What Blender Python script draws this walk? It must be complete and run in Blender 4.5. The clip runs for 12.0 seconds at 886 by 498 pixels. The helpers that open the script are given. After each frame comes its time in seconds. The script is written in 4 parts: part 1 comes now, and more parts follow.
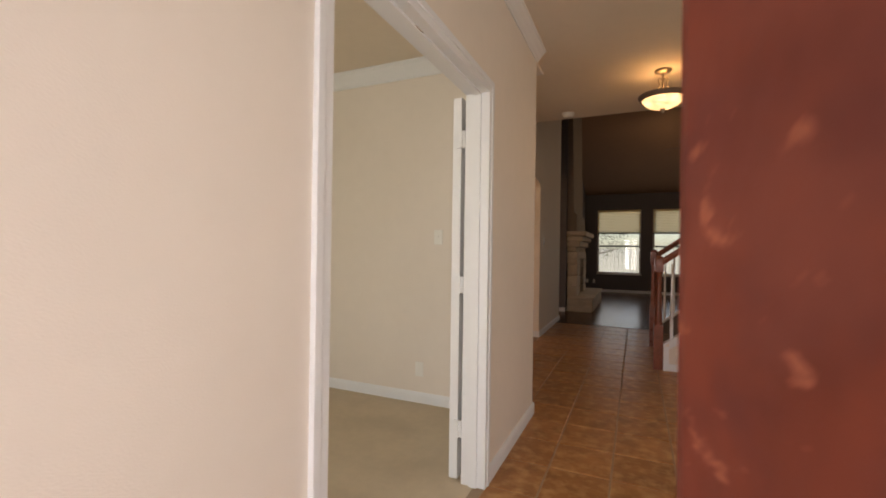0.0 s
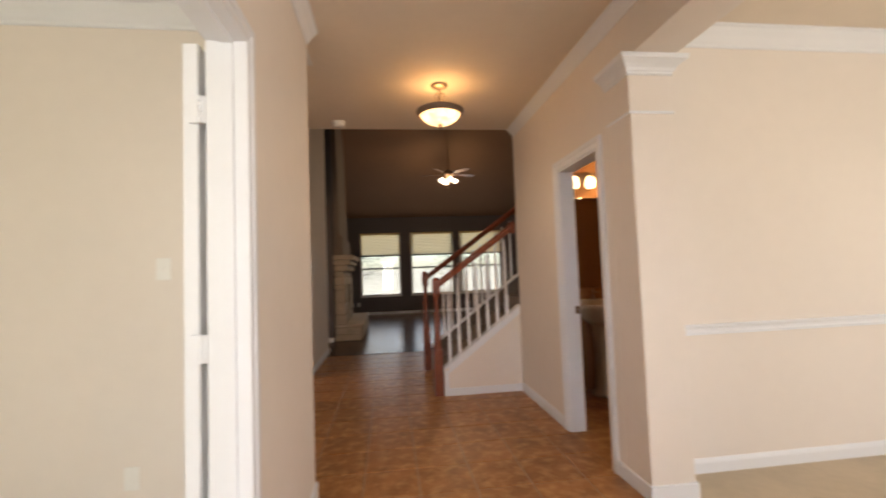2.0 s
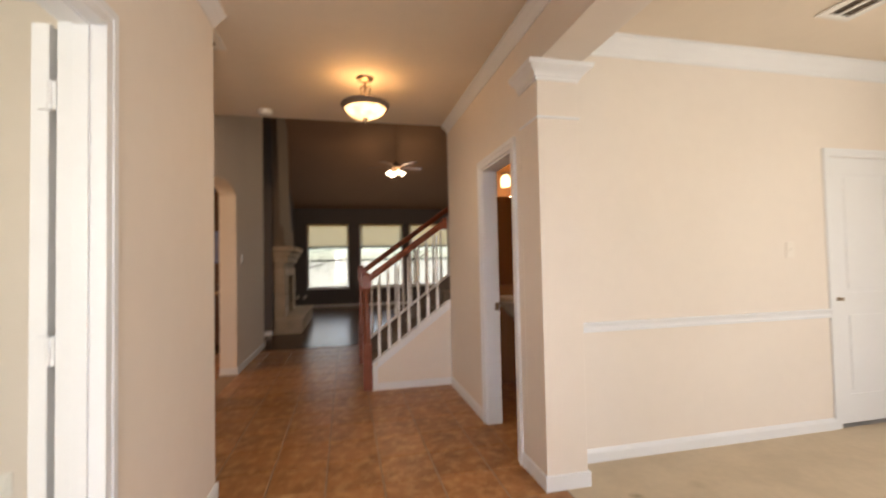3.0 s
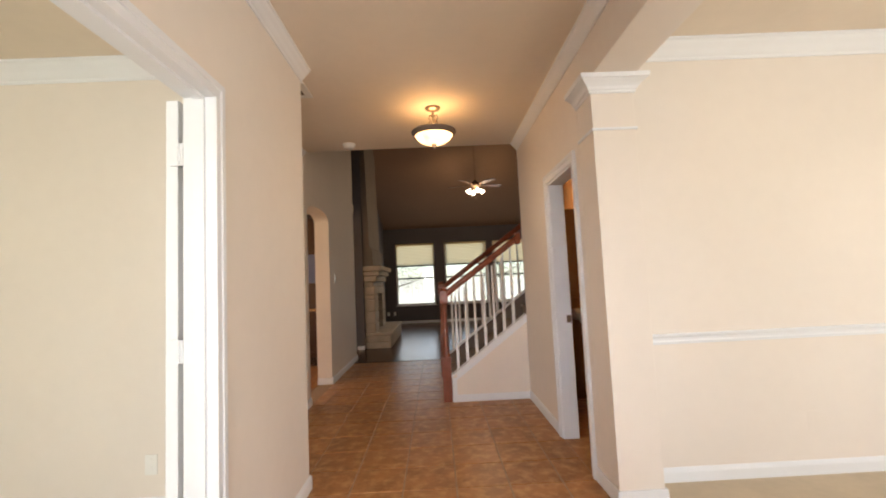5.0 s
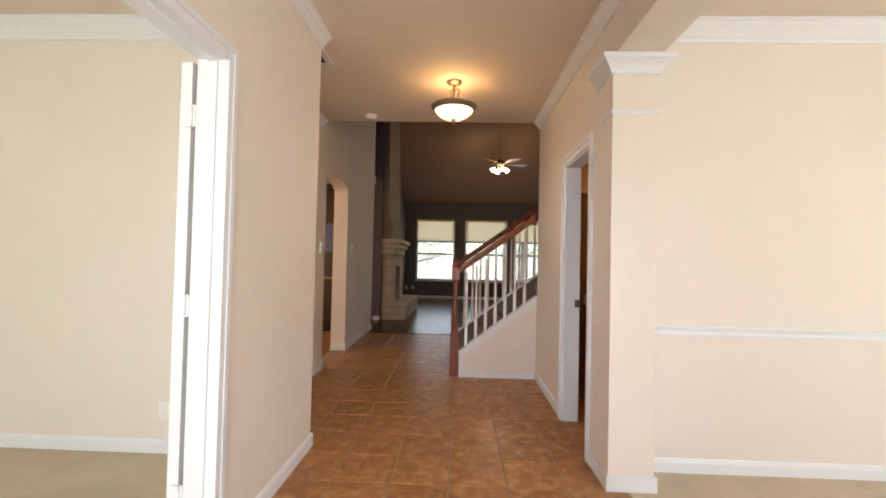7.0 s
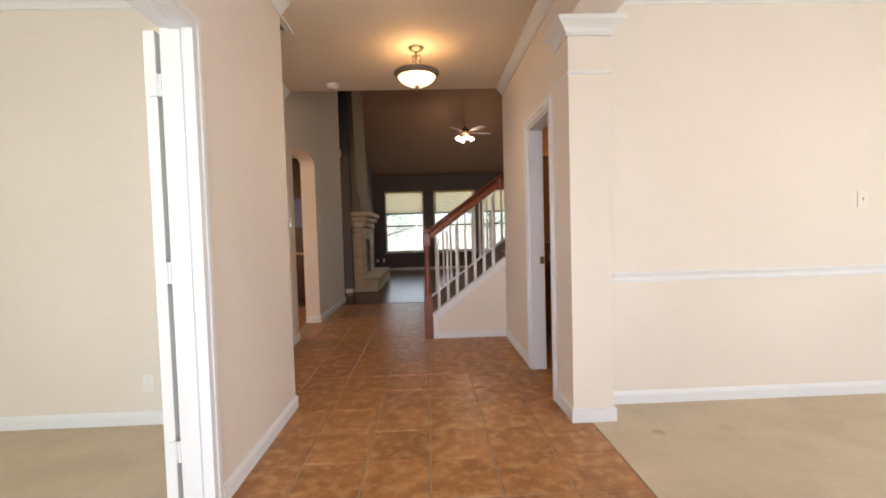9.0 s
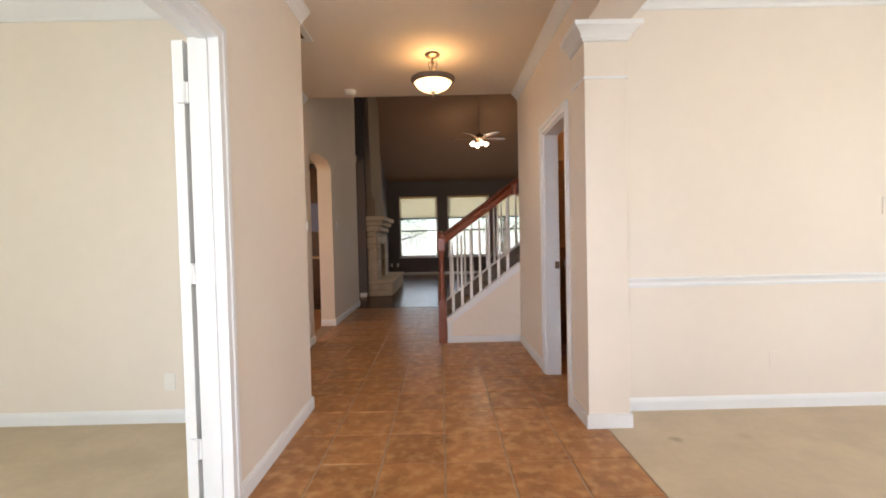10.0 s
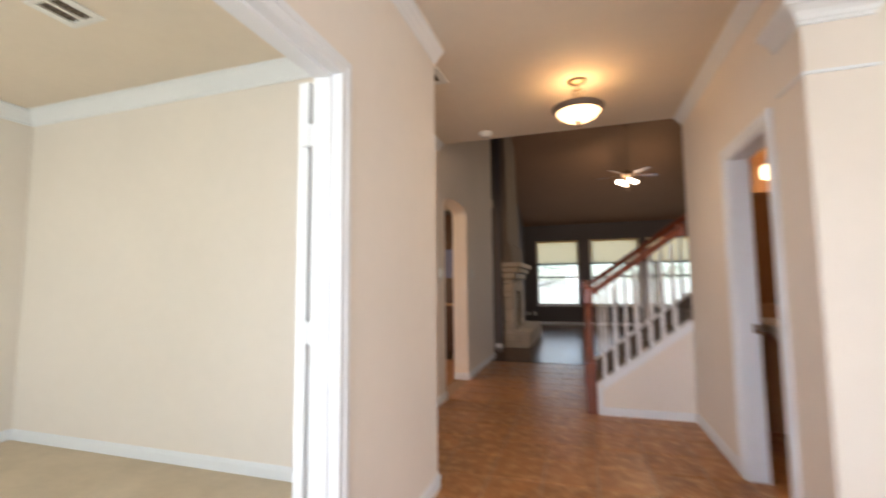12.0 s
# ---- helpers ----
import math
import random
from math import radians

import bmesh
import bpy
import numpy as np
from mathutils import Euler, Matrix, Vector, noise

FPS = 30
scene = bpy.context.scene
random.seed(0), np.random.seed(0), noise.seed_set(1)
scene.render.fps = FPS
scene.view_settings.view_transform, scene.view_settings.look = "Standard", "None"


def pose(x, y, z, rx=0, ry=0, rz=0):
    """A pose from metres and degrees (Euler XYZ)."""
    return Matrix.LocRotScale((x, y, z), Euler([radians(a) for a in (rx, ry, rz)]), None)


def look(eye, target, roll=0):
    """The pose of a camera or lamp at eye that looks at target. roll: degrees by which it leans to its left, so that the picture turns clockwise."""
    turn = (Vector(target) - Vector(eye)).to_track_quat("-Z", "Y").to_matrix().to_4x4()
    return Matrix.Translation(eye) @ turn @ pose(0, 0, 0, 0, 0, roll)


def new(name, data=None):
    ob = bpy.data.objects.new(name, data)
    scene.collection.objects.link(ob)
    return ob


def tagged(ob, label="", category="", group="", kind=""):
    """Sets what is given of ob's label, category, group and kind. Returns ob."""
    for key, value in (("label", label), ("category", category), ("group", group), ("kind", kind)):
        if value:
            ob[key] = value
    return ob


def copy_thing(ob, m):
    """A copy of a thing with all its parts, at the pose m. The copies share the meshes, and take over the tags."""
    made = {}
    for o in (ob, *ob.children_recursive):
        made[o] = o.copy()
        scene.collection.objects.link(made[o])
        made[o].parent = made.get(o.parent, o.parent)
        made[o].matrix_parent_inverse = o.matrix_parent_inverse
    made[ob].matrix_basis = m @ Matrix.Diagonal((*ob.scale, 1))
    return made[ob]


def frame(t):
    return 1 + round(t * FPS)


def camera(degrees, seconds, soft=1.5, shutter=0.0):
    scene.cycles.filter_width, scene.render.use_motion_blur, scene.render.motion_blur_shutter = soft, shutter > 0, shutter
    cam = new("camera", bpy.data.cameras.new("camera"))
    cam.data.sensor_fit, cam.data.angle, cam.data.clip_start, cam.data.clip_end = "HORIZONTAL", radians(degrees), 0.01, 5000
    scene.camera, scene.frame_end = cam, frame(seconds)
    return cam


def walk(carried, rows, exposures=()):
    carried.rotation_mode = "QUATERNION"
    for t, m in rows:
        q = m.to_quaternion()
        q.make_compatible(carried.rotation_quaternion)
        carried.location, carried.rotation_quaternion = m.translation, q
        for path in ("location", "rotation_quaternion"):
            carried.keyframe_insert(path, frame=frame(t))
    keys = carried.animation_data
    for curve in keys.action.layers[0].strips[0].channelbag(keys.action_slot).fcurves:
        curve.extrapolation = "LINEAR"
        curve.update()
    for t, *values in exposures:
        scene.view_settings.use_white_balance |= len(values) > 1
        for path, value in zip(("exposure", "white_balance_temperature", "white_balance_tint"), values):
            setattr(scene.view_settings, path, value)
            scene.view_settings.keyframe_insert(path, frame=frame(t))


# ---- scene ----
cam = camera(91.5, 12.0, soft=1.8, shutter=0.7)
PATH = [
    (0, (0.599, 1.148, 1.235), (-0.219, 2.973, 1.239), 0.8),
    (0.2, (0.592, 1.210, 1.220), (-0.215, 3.040, 1.227), 0.1),
    (0.4, (0.579, 1.324, 1.226), (-0.152, 3.184, 1.306), -1.5),
    (0.5, (0.568, 1.365, 1.242), (-0.098, 3.248, 1.331), -2.2),
    (1, (0.524, 1.583, 1.258), (0.057, 3.524, 1.379), -2.9),
    (1.5, (0.409, 1.731, 1.271), (0.386, 3.722, 1.457), -4.3),
    (2, (0.343, 1.811, 1.269), (0.595, 3.792, 1.372), -2.1),
    (2.5, (0.425, 1.8, 1.297), (0.968, 3.719, 1.446), -3.4),
    (2.8, (0.523, 1.766, 1.282), (1.056, 3.689, 1.420), -2.3),
    (3, (0.618, 1.753, 1.291), (1.058, 3.703, 1.353), -1.2),
    (3.2, (0.679, 1.721, 1.283), (1.012, 3.692, 1.298), 0.8),
    (3.5, (0.745, 1.67, 1.277), (0.967, 3.658, 1.305), 0.1),
    (3.7, (0.751, 1.626, 1.261), (0.965, 3.613, 1.336), -1.6),
    (5.3, (0.746, 1.567, 1.273), (0.718, 3.561, 1.429), -1.0),
    (5.5, (0.73, 1.553, 1.272), (0.663, 3.546, 1.43), 0.4),
    (6, (0.751, 1.523, 1.253), (0.74, 3.523, 1.296), -1.5),
    (6.5, (0.824, 1.561, 1.258), (0.773, 3.56, 1.305), -0.5),
    (6.7, (0.837, 1.568, 1.262), (0.765, 3.566, 1.309), 1.3),
    (8.3, (0.868, 1.491, 1.225), (0.813, 3.490, 1.258), 0.1),
    (8.5, (0.86, 1.465, 1.213), (0.847, 3.465, 1.229), -0.6),
    (9, (0.839, 1.442, 1.189), (0.907, 3.439, 1.111), -1.6),
    (9.5, (0.831, 1.413, 1.186), (0.832, 3.413, 1.195), -1.6),
    (10, (0.825, 1.421, 1.181), (0.832, 3.421, 1.129), -1.3),
    (10.5, (0.83, 1.434, 1.175), (0.812, 3.433, 1.103), -1.2),
    (11, (0.857, 1.48, 1.175), (0.775, 3.477, 1.109), -1.4),
    (11.5, (0.878, 1.593, 1.205), (0.585, 3.57, 1.28), -2.0),
    (11.8, (0.822, 1.744, 1.221), (0.363, 3.687, 1.341), -1.1),
    (12, (0.756, 1.846, 1.226), (0.154, 3.745, 1.392), -0.6),
]
EXPOSURES = [(0.0, -0.02, 6950, 15), (0.2, 0.18, 6750, 15), (0.5, 0.3, 6500, 15), (1.0, 0.42, 6650, 14), (1.5, 0.56, 6600, 13), (2.5, 0.68, 6650, 13), (3.5, 0.74, 6550, 11), (5.5, 0.94, 6300, 10), (9.0, 0.93, 6050, 10), (11.0, 0.94, 5950, 10), (12.0, 1.02, 5800, 9)]

walk(cam, [(t, look(eye, target, roll)) for t, eye, target, roll in PATH], EXPOSURES)

# ---------------------------------------------------------------- light
world = bpy.data.worlds.new("sky_world")
world.use_nodes = True
scene.world = world
wn = world.node_tree
sky = wn.nodes.new("ShaderNodeTexSky")
sky.sky_type, sky.sun_disc = 'NISHITA', False
sky.sun_elevation, sky.sun_rotation = radians(56), radians(195)
wn.links.new(sky.outputs[0], wn.nodes["Background"].inputs[0])
wn.nodes["Background"].inputs[1].default_value = 0.15


def lamp(name, kind, m, energy, color, **more):
    d = bpy.data.lights.new(name, kind)
    d.energy, d.color = energy, color
    if kind == 'AREA':
        d.shape, d.size, d.size_y = 'RECTANGLE', more["size"], more["size_y"]
        d.spread = more.get("spread", math.pi)
    elif kind == 'SUN':
        d.angle = more["angle"]
    else:
        d.shadow_soft_size = more.get("radius", 0.05)
    ob = new(name, d)
    ob.matrix_world = m
    return tagged(ob, kind="structure")


# the sun stands behind the house front's left, high
lamp("sun", 'SUN', look((0, 0, 20), (2.5, 9, 6)), 5.0, (1.0, 0.95, 0.88), angle=radians(0.6))
# sky light through the doorway, front windows and far windows, with fills added between
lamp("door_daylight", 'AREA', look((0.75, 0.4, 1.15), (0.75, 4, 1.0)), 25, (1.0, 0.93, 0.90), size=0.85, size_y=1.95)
# narrow fill beam, added to brighten the far end of the hall
lamp("hall_end_fill", 'AREA', look((0.08, 0.45, 1.1), (1.55, 5.3, 0.9)), 3.3, (0.94, 0.93, 0.98), size=0.26, size_y=1.85, spread=radians(50))
lamp("study_daylight", 'AREA', look((-1.9, -0.45, 1.5), (-1.9, 4, 1.2)), 36.5, (0.975, 1.0, 0.875), size=1.9, size_y=1.7)
lamp("dining_daylight", 'AREA', look((3.5, -0.45, 1.5), (3.5, 4, 1.2)), 30, (1.0, 0.97, 0.875), size=1.9, size_y=1.7)
# fill from an unseen side opening, added to brighten the hall's left wall
lamp("hall_west_fill", 'AREA', look((5.04, 1.7, 1.5), (0, 1.9, 1.3)), 20, (1.0, 0.95, 0.86), size=1.7, size_y=1.6)
for wx in (0.1, 1.72, 3.28):
    lamp("window_daylight", 'AREA', look((wx, 15.38, 1.2), (wx, 8, 0.9)), 4, (0.98, 0.95, 0.90), size=1.2, size_y=1.15)
for wx in (0.1, 1.72, 3.28):
    lamp("shade_daylight", 'AREA', look((wx, 15.457, 2.17), (wx, 8, 2.17)), 0.45, (1.0, 0.92, 0.75), size=1.15, size_y=0.6)
# warm fill for the kitchen's lamp light on the arch reveal
lamp("kitchen_warm_fill", 'AREA', look((-3.58, 5.9, 1.6), (0, 6.6, 1.4)), 22, (1.0, 0.60, 0.30), size=2.1, size_y=1.3)
WARM = (1.0, 0.56, 0.21)

# ---------------------------------------------------------------- materials


def nodes_of(name):
    m = bpy.data.materials.new(name)
    m.use_nodes = True
    nt = m.node_tree
    return m, nt, nt.nodes["Principled BSDF"]


def material(name, color, rough=0.5, metal=0.0, var=0.06, scale=6.0, bump=0.0, bump_scale=120.0, spec=0.5, island=False, tint=None, stretch=(1, 1, 1), coat=0.0):
    """A surface with variation at two scales and fine relief. var: how far the value swings; island: also from piece to piece."""
    m, nt, b = nodes_of(name)
    N, L = nt.nodes.new, nt.links.new
    b.inputs["Roughness"].default_value, b.inputs["Metallic"].default_value = rough, metal
    b.inputs["Specular IOR Level"].default_value = spec
    b.inputs["Coat Weight"].default_value = coat
    geo = N("ShaderNodeNewGeometry")
    mp = N("ShaderNodeMapping")
    mp.inputs["Scale"].default_value = stretch
    L(geo.outputs["Position"], mp.inputs["Vector"])
    n1, n2 = N("ShaderNodeTexNoise"), N("ShaderNodeTexNoise")
    n1.inputs["Scale"].default_value, n1.inputs["Detail"].default_value = scale, 4
    n2.inputs["Scale"].default_value, n2.inputs["Detail"].default_value = scale * 9, 3
    L(mp.outputs[0], n1.inputs["Vector"]), L(mp.outputs[0], n2.inputs["Vector"])
    add = N("ShaderNodeMath")
    add.operation = 'MULTIPLY_ADD'
    add.inputs[1].default_value = 0.45
    L(n2.outputs[0], add.inputs[0]), L(n1.outputs[0], add.inputs[2])
    last = add
    if island:
        info = N("ShaderNodeObjectInfo")
        a2 = N("ShaderNodeMath")
        a2.operation = 'MULTIPLY_ADD'
        a2.inputs[1].default_value = 0.35
        L(info.outputs["Random"], a2.inputs[0]), L(add.outputs[0], a2.inputs[2])
        last = a2
    ramp = N("ShaderNodeMapRange")
    ramp.inputs["From Min"].default_value, ramp.inputs["From Max"].default_value = 0.4, 1.2 if island else 1.05
    L(last.outputs[0], ramp.inputs["Value"])
    mix = N("ShaderNodeMix")
    mix.data_type = 'RGBA'
    lo = [c * (1 - var) for c in color]
    hi = [min(1, c * (1 + var)) for c in (tint or color)]
    mix.inputs["A"].default_value, mix.inputs["B"].default_value = (*lo, 1), (*hi, 1)
    L(ramp.outputs[0], mix.inputs["Factor"]), L(mix.outputs["Result"], b.inputs["Base Color"])
    r2 = N("ShaderNodeMapRange")
    r2.inputs["To Min"].default_value, r2.inputs["To Max"].default_value = max(0.02, rough - 0.08), min(1, rough + 0.08)
    L(n1.outputs[0], r2.inputs["Value"]), L(r2.outputs[0], b.inputs["Roughness"])
    if bump:
        n3, bp = N("ShaderNodeTexNoise"), N("ShaderNodeBump")
        n3.inputs["Scale"].default_value, n3.inputs["Detail"].default_value = bump_scale, 3
        bp.inputs["Strength"].default_value, bp.inputs["Distance"].default_value = bump, 0.004
        L(mp.outputs[0], n3.inputs["Vector"]), L(n3.outputs[0], bp.inputs["Height"]), L(bp.outputs[0], b.inputs["Normal"])
    return m


def glow(name, color, strength):
    m, nt, b = nodes_of(name)
    b.inputs["Base Color"].default_value = (0.9, 0.85, 0.75, 1)
    b.inputs["Emission Color"].default_value = (*color, 1)
    b.inputs["Emission Strength"].default_value = strength
    return m


def clouded_glow(m, scale, low, high):
    """Alabaster clouds: the lamp light comes through thinner and thicker stone."""
    nt = m.node_tree
    N, L = nt.nodes.new, nt.links.new
    geo, no, mr = N("ShaderNodeNewGeometry"), N("ShaderNodeTexNoise"), N("ShaderNodeMapRange")
    no.inputs["Scale"].default_value, no.inputs["Detail"].default_value = scale, 3
    mr.inputs["From Min"].default_value, mr.inputs["From Max"].default_value = 0.35, 0.65
    mr.inputs["To Min"].default_value, mr.inputs["To Max"].default_value = low, high
    L(geo.outputs["Position"], no.inputs["Vector"]), L(no.outputs[0], mr.inputs["Value"])
    L(mr.outputs[0], nt.nodes["Principled BSDF"].inputs["Emission Strength"])


def glass_pane(name):
    m, nt, b = nodes_of(name)
    b.inputs["Base Color"].default_value = (0.95, 0.97, 0.96, 1)
    b.inputs["Transmission Weight"].default_value = 1.0
    b.inputs["Roughness"].default_value = 0.0
    b.inputs["IOR"].default_value = 1.45
    return m


WALL = material("beige_wall_paint", (0.775, 0.714, 0.655), 0.7, var=0.035, scale=1.3, bump=0.16, bump_scale=260)
CEIL = material("beige_ceiling_paint", (0.76, 0.67, 0.56), 0.85, var=0.04, scale=1.5, bump=0.5, bump_scale=170)
TRIM = material("white_trim_paint", (0.775, 0.795, 0.83), 0.5, var=0.02, scale=3, bump=0.04, bump_scale=60)
GREYWALL = material("blue_grey_wall_paint", (0.115, 0.105, 0.115), 0.65, var=0.06, scale=1.5, bump=0.25, bump_scale=220)
VAULT = material("brown_ceiling_paint", (0.26, 0.158, 0.10), 0.85, var=0.08, scale=1.4, bump=0.45, bump_scale=150)
TILE = material("terracotta_tile", (0.285, 0.123, 0.044), 0.33, var=0.12, spec=0.25, scale=5, bump=0.2, bump_scale=38, island=True, tint=(0.38, 0.178, 0.068))


def blotched(m, color, scale, low, high, amount):
    """Adds clouded patches of another colour to a material."""
    nt = m.node_tree
    N, L = nt.nodes.new, nt.links.new
    bs = nt.nodes["Principled BSDF"]
    old = bs.inputs["Base Color"].links[0].from_socket
    geo, no, mr, mix = N("ShaderNodeNewGeometry"), N("ShaderNodeTexNoise"), N("ShaderNodeMapRange"), N("ShaderNodeMix")
    no.inputs["Scale"].default_value, no.inputs["Detail"].default_value, no.inputs["Roughness"].default_value = scale, 3, 0.5
    mr.inputs["From Min"].default_value, mr.inputs["From Max"].default_value = low, high
    mr.inputs["To Max"].default_value = amount
    mix.data_type = 'RGBA'
    mix.inputs["B"].default_value = (*color, 1)
    L(geo.outputs["Position"], no.inputs["Vector"]), L(no.outputs[0], mr.inputs["Value"]), L(mr.outputs[0], mix.inputs["Factor"])
    L(old, mix.inputs["A"]), L(mix.outputs["Result"], bs.inputs["Base Color"])


blotched(TILE, (0.18, 0.075, 0.03), 6, 0.47, 0.72, 0.6)
blotched(TILE, (0.62, 0.38, 0.17), 13, 0.46, 0.70, 0.6)
GROUT = material("brown_grout", (0.36, 0.26, 0.18), 0.85, var=0.15, scale=20, bump=0.3)
CARPET = material("beige_carpet", (0.65, 0.55, 0.415), 0.95, var=0.10, scale=2.2, bump=0.9, bump_scale=420, spec=0.1)
blotched(CARPET, (0.52, 0.44, 0.33), 3.0, 0.5, 0.75, 0.5)


def spot(m, at, radius, color, amount):
    """A small stain of that colour round a point of the floor."""
    nt = m.node_tree
    N, L = nt.nodes.new, nt.links.new
    bs = nt.nodes["Principled BSDF"]
    old = bs.inputs["Base Color"].links[0].from_socket
    geo, no, vm, ad, mr, mix = N("ShaderNodeNewGeometry"), N("ShaderNodeTexNoise"), N("ShaderNodeVectorMath"), N("ShaderNodeMath"), N("ShaderNodeMapRange"), N("ShaderNodeMix")
    vm.operation = 'DISTANCE'
    vm.inputs[1].default_value = at
    no.inputs["Scale"].default_value = 30
    ad.operation, ad.inputs[1].default_value = 'MULTIPLY_ADD', 0.05
    L(geo.outputs["Position"], vm.inputs[0]), L(geo.outputs["Position"], no.inputs["Vector"])
    L(no.outputs[0], ad.inputs[0]), L(vm.outputs["Value"], ad.inputs[2])
    mr.inputs["From Min"].default_value, mr.inputs["From Max"].default_value = radius + 0.025, 0.02
    mr.inputs["To Max"].default_value = amount
    mix.data_type = 'RGBA'
    mix.inputs["B"].default_value = (*color, 1)
    L(ad.outputs[0], mr.inputs["Value"]), L(mr.outputs[0], mix.inputs["Factor"])
    L(old, mix.inputs["A"]), L(mix.outputs["Result"], bs.inputs["Base Color"])


spot(CARPET, (2.14, 3.85, 0.004), 0.05, (0.33, 0.27, 0.17), 0.8)
spot(CARPET, (2.55, 3.87, 0.004), 0.06, (0.45, 0.37, 0.25), 0.5)
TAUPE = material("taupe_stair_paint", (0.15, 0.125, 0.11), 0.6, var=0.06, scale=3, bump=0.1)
GREYCARPET = material("grey_stair_carpet", (0.27, 0.235, 0.21), 0.95, var=0.12, scale=5, bump=0.8, bump_scale=350, spec=0.1)
DARKWOOD = material("dark_wood_floor", (0.085, 0.048, 0.028), 0.22, var=0.35, scale=3, bump=0.05, bump_scale=40, island=True, stretch=(9, 0.8, 9), spec=0.07)
CHERRY = material("cherry_stained_wood", (0.19, 0.047, 0.02), 0.3, var=0.3, scale=5, bump=0.1, bump_scale=60, coat=0.3, stretch=(5, 5, 5))
REDDOOR = material("red_brown_stained_door", (0.10, 0.018, 0.010), 0.5, var=0.45, scale=4, bump=0.25, bump_scale=25, spec=0.25, tint=(0.10, 0.02, 0.009), stretch=(1.5, 1.5, 0.7))
blotched(REDDOOR, (0.035, 0.010, 0.010), 3.2, 0.42, 0.66, 0.8)
blotched(REDDOOR, (0.045, 0.011, 0.011), 21, 0.48, 0.62, 0.4)
blotched(REDDOOR, (0.13, 0.034, 0.02), 14, 0.48, 0.66, 0.45)
# small orange specks: reflections on the door painted into its colour
blotched(REDDOOR, (0.24, 0.075, 0.04), 60, 0.62, 0.68, 0.5)
STONE = material("limestone", (0.47, 0.405, 0.32), 0.85, var=0.22, scale=6, bump=0.7, bump_scale=30, island=True)
PLASTER = material("brown_grey_plaster", (0.21, 0.175, 0.145), 0.85, var=0.1, scale=2, bump=0.4, bump_scale=60)
FIREBLACK = material("near_black_firebox", (0.03, 0.027, 0.025), 0.9, var=0.3, scale=8, bump=0.4)
BRONZE = material("oil_rubbed_bronze", (0.20, 0.13, 0.085), 0.5, metal=0.6, var=0.2, scale=20)
RIMBRONZE = material("brushed_brown_metal", (0.20, 0.145, 0.11), 0.5, metal=0.3, var=0.12, scale=20)
NICKEL = material("satin_nickel", (0.36, 0.28, 0.20), 0.35, metal=0.9, var=0.05, scale=20)
PLATE = material("white_plastic_plate", (0.85, 0.84, 0.81), 0.16, var=0.02, scale=10)
BISCUIT = material("biscuit_porcelain", (0.52, 0.43, 0.32), 0.2, var=0.03)
CREAM = material("cream_plastic_plate", (0.80, 0.75, 0.69), 0.4, var=0.02)
DUCTSHADE = material("duct_shade_brown", (0.075, 0.052, 0.036), 0.7, var=0.1)
SHADE = material("cream_cellular_shade", (0.72, 0.67, 0.55), 0.9, var=0.05, scale=4, bump=0.2)
sn = SHADE.node_tree
tr, mx = sn.nodes.new("ShaderNodeBsdfTranslucent"), sn.nodes.new("ShaderNodeMixShader")
tr.inputs["Color"].default_value, mx.inputs[0].default_value = (1.0, 0.84, 0.56, 1), 0.92
sn.links.new(sn.nodes["Principled BSDF"].outputs[0], mx.inputs[1]), sn.links.new(tr.outputs[0], mx.inputs[2])
sn.links.new(mx.outputs[0], sn.nodes["Material Output"].inputs["Surface"])
DARKFRAME = material("dark_window_frame", (0.07, 0.07, 0.08), 0.45, var=0.1)
GRANITE = material("tan_granite", (0.42, 0.24, 0.12), 0.2, var=0.45, scale=28, tint=(0.62, 0.42, 0.24))
CABINET = material("dark_stained_cabinet", (0.075, 0.03, 0.016), 0.35, var=0.3, scale=5, stretch=(6, 6, 1))
POWDER = material("warm_brown_paint", (0.27, 0.125, 0.045), 0.7, var=0.04, scale=2, bump=0.2)
BLADE = material("walnut_fan_blade", (0.075, 0.032, 0.014), 0.35, var=0.25, scale=6, stretch=(4, 4, 1))
GRASS = material("lawn", (0.17, 0.18, 0.075), 0.9, var=0.4, scale=1.0, bump=0.8, bump_scale=20)
LEAF = material("green_leaves", (0.14, 0.16, 0.11), 0.6, var=0.35, scale=3)
BARK = material("grey_brown_bark", (0.13, 0.10, 0.075), 0.9, var=0.3, scale=8, bump=0.8, bump_scale=18)
FENCE = material("weathered_fence_wood", (0.56, 0.54, 0.50), 0.85, var=0.25, scale=4, bump=0.4, stretch=(8, 8, 1))
CONCRETE = material("pale_concrete", (0.55, 0.53, 0.49), 0.9, var=0.12, scale=3, bump=0.4)
COOLBLUE = material("cool_blue_surface", (0.16, 0.20, 0.42), 0.4, var=0.1)
GLASS = glass_pane("window_glass")
ALABASTER = glow("lit_alabaster_glass", (1.0, 0.58, 0.25), 1.8)
clouded_glow(ALABASTER, 14, 1.2, 2.6)
FANBULB = glow("lit_frosted_shade", (1.0, 0.84, 0.62), 4.0)
VANITYBULB = glow("lit_vanity_glass", (1.0, 0.72, 0.38), 2.2)
m_, nt_, MIRROR_B = nodes_of("mirror_silver")
MIRROR_B.inputs["Metallic"].default_value, MIRROR_B.inputs["Roughness"].default_value = 1.0, 0.02
MIRROR_B.inputs["Base Color"].default_value = (0.85, 0.85, 0.85, 1)
MIRROR = m_

# ---------------------------------------------------------------- mesh helpers


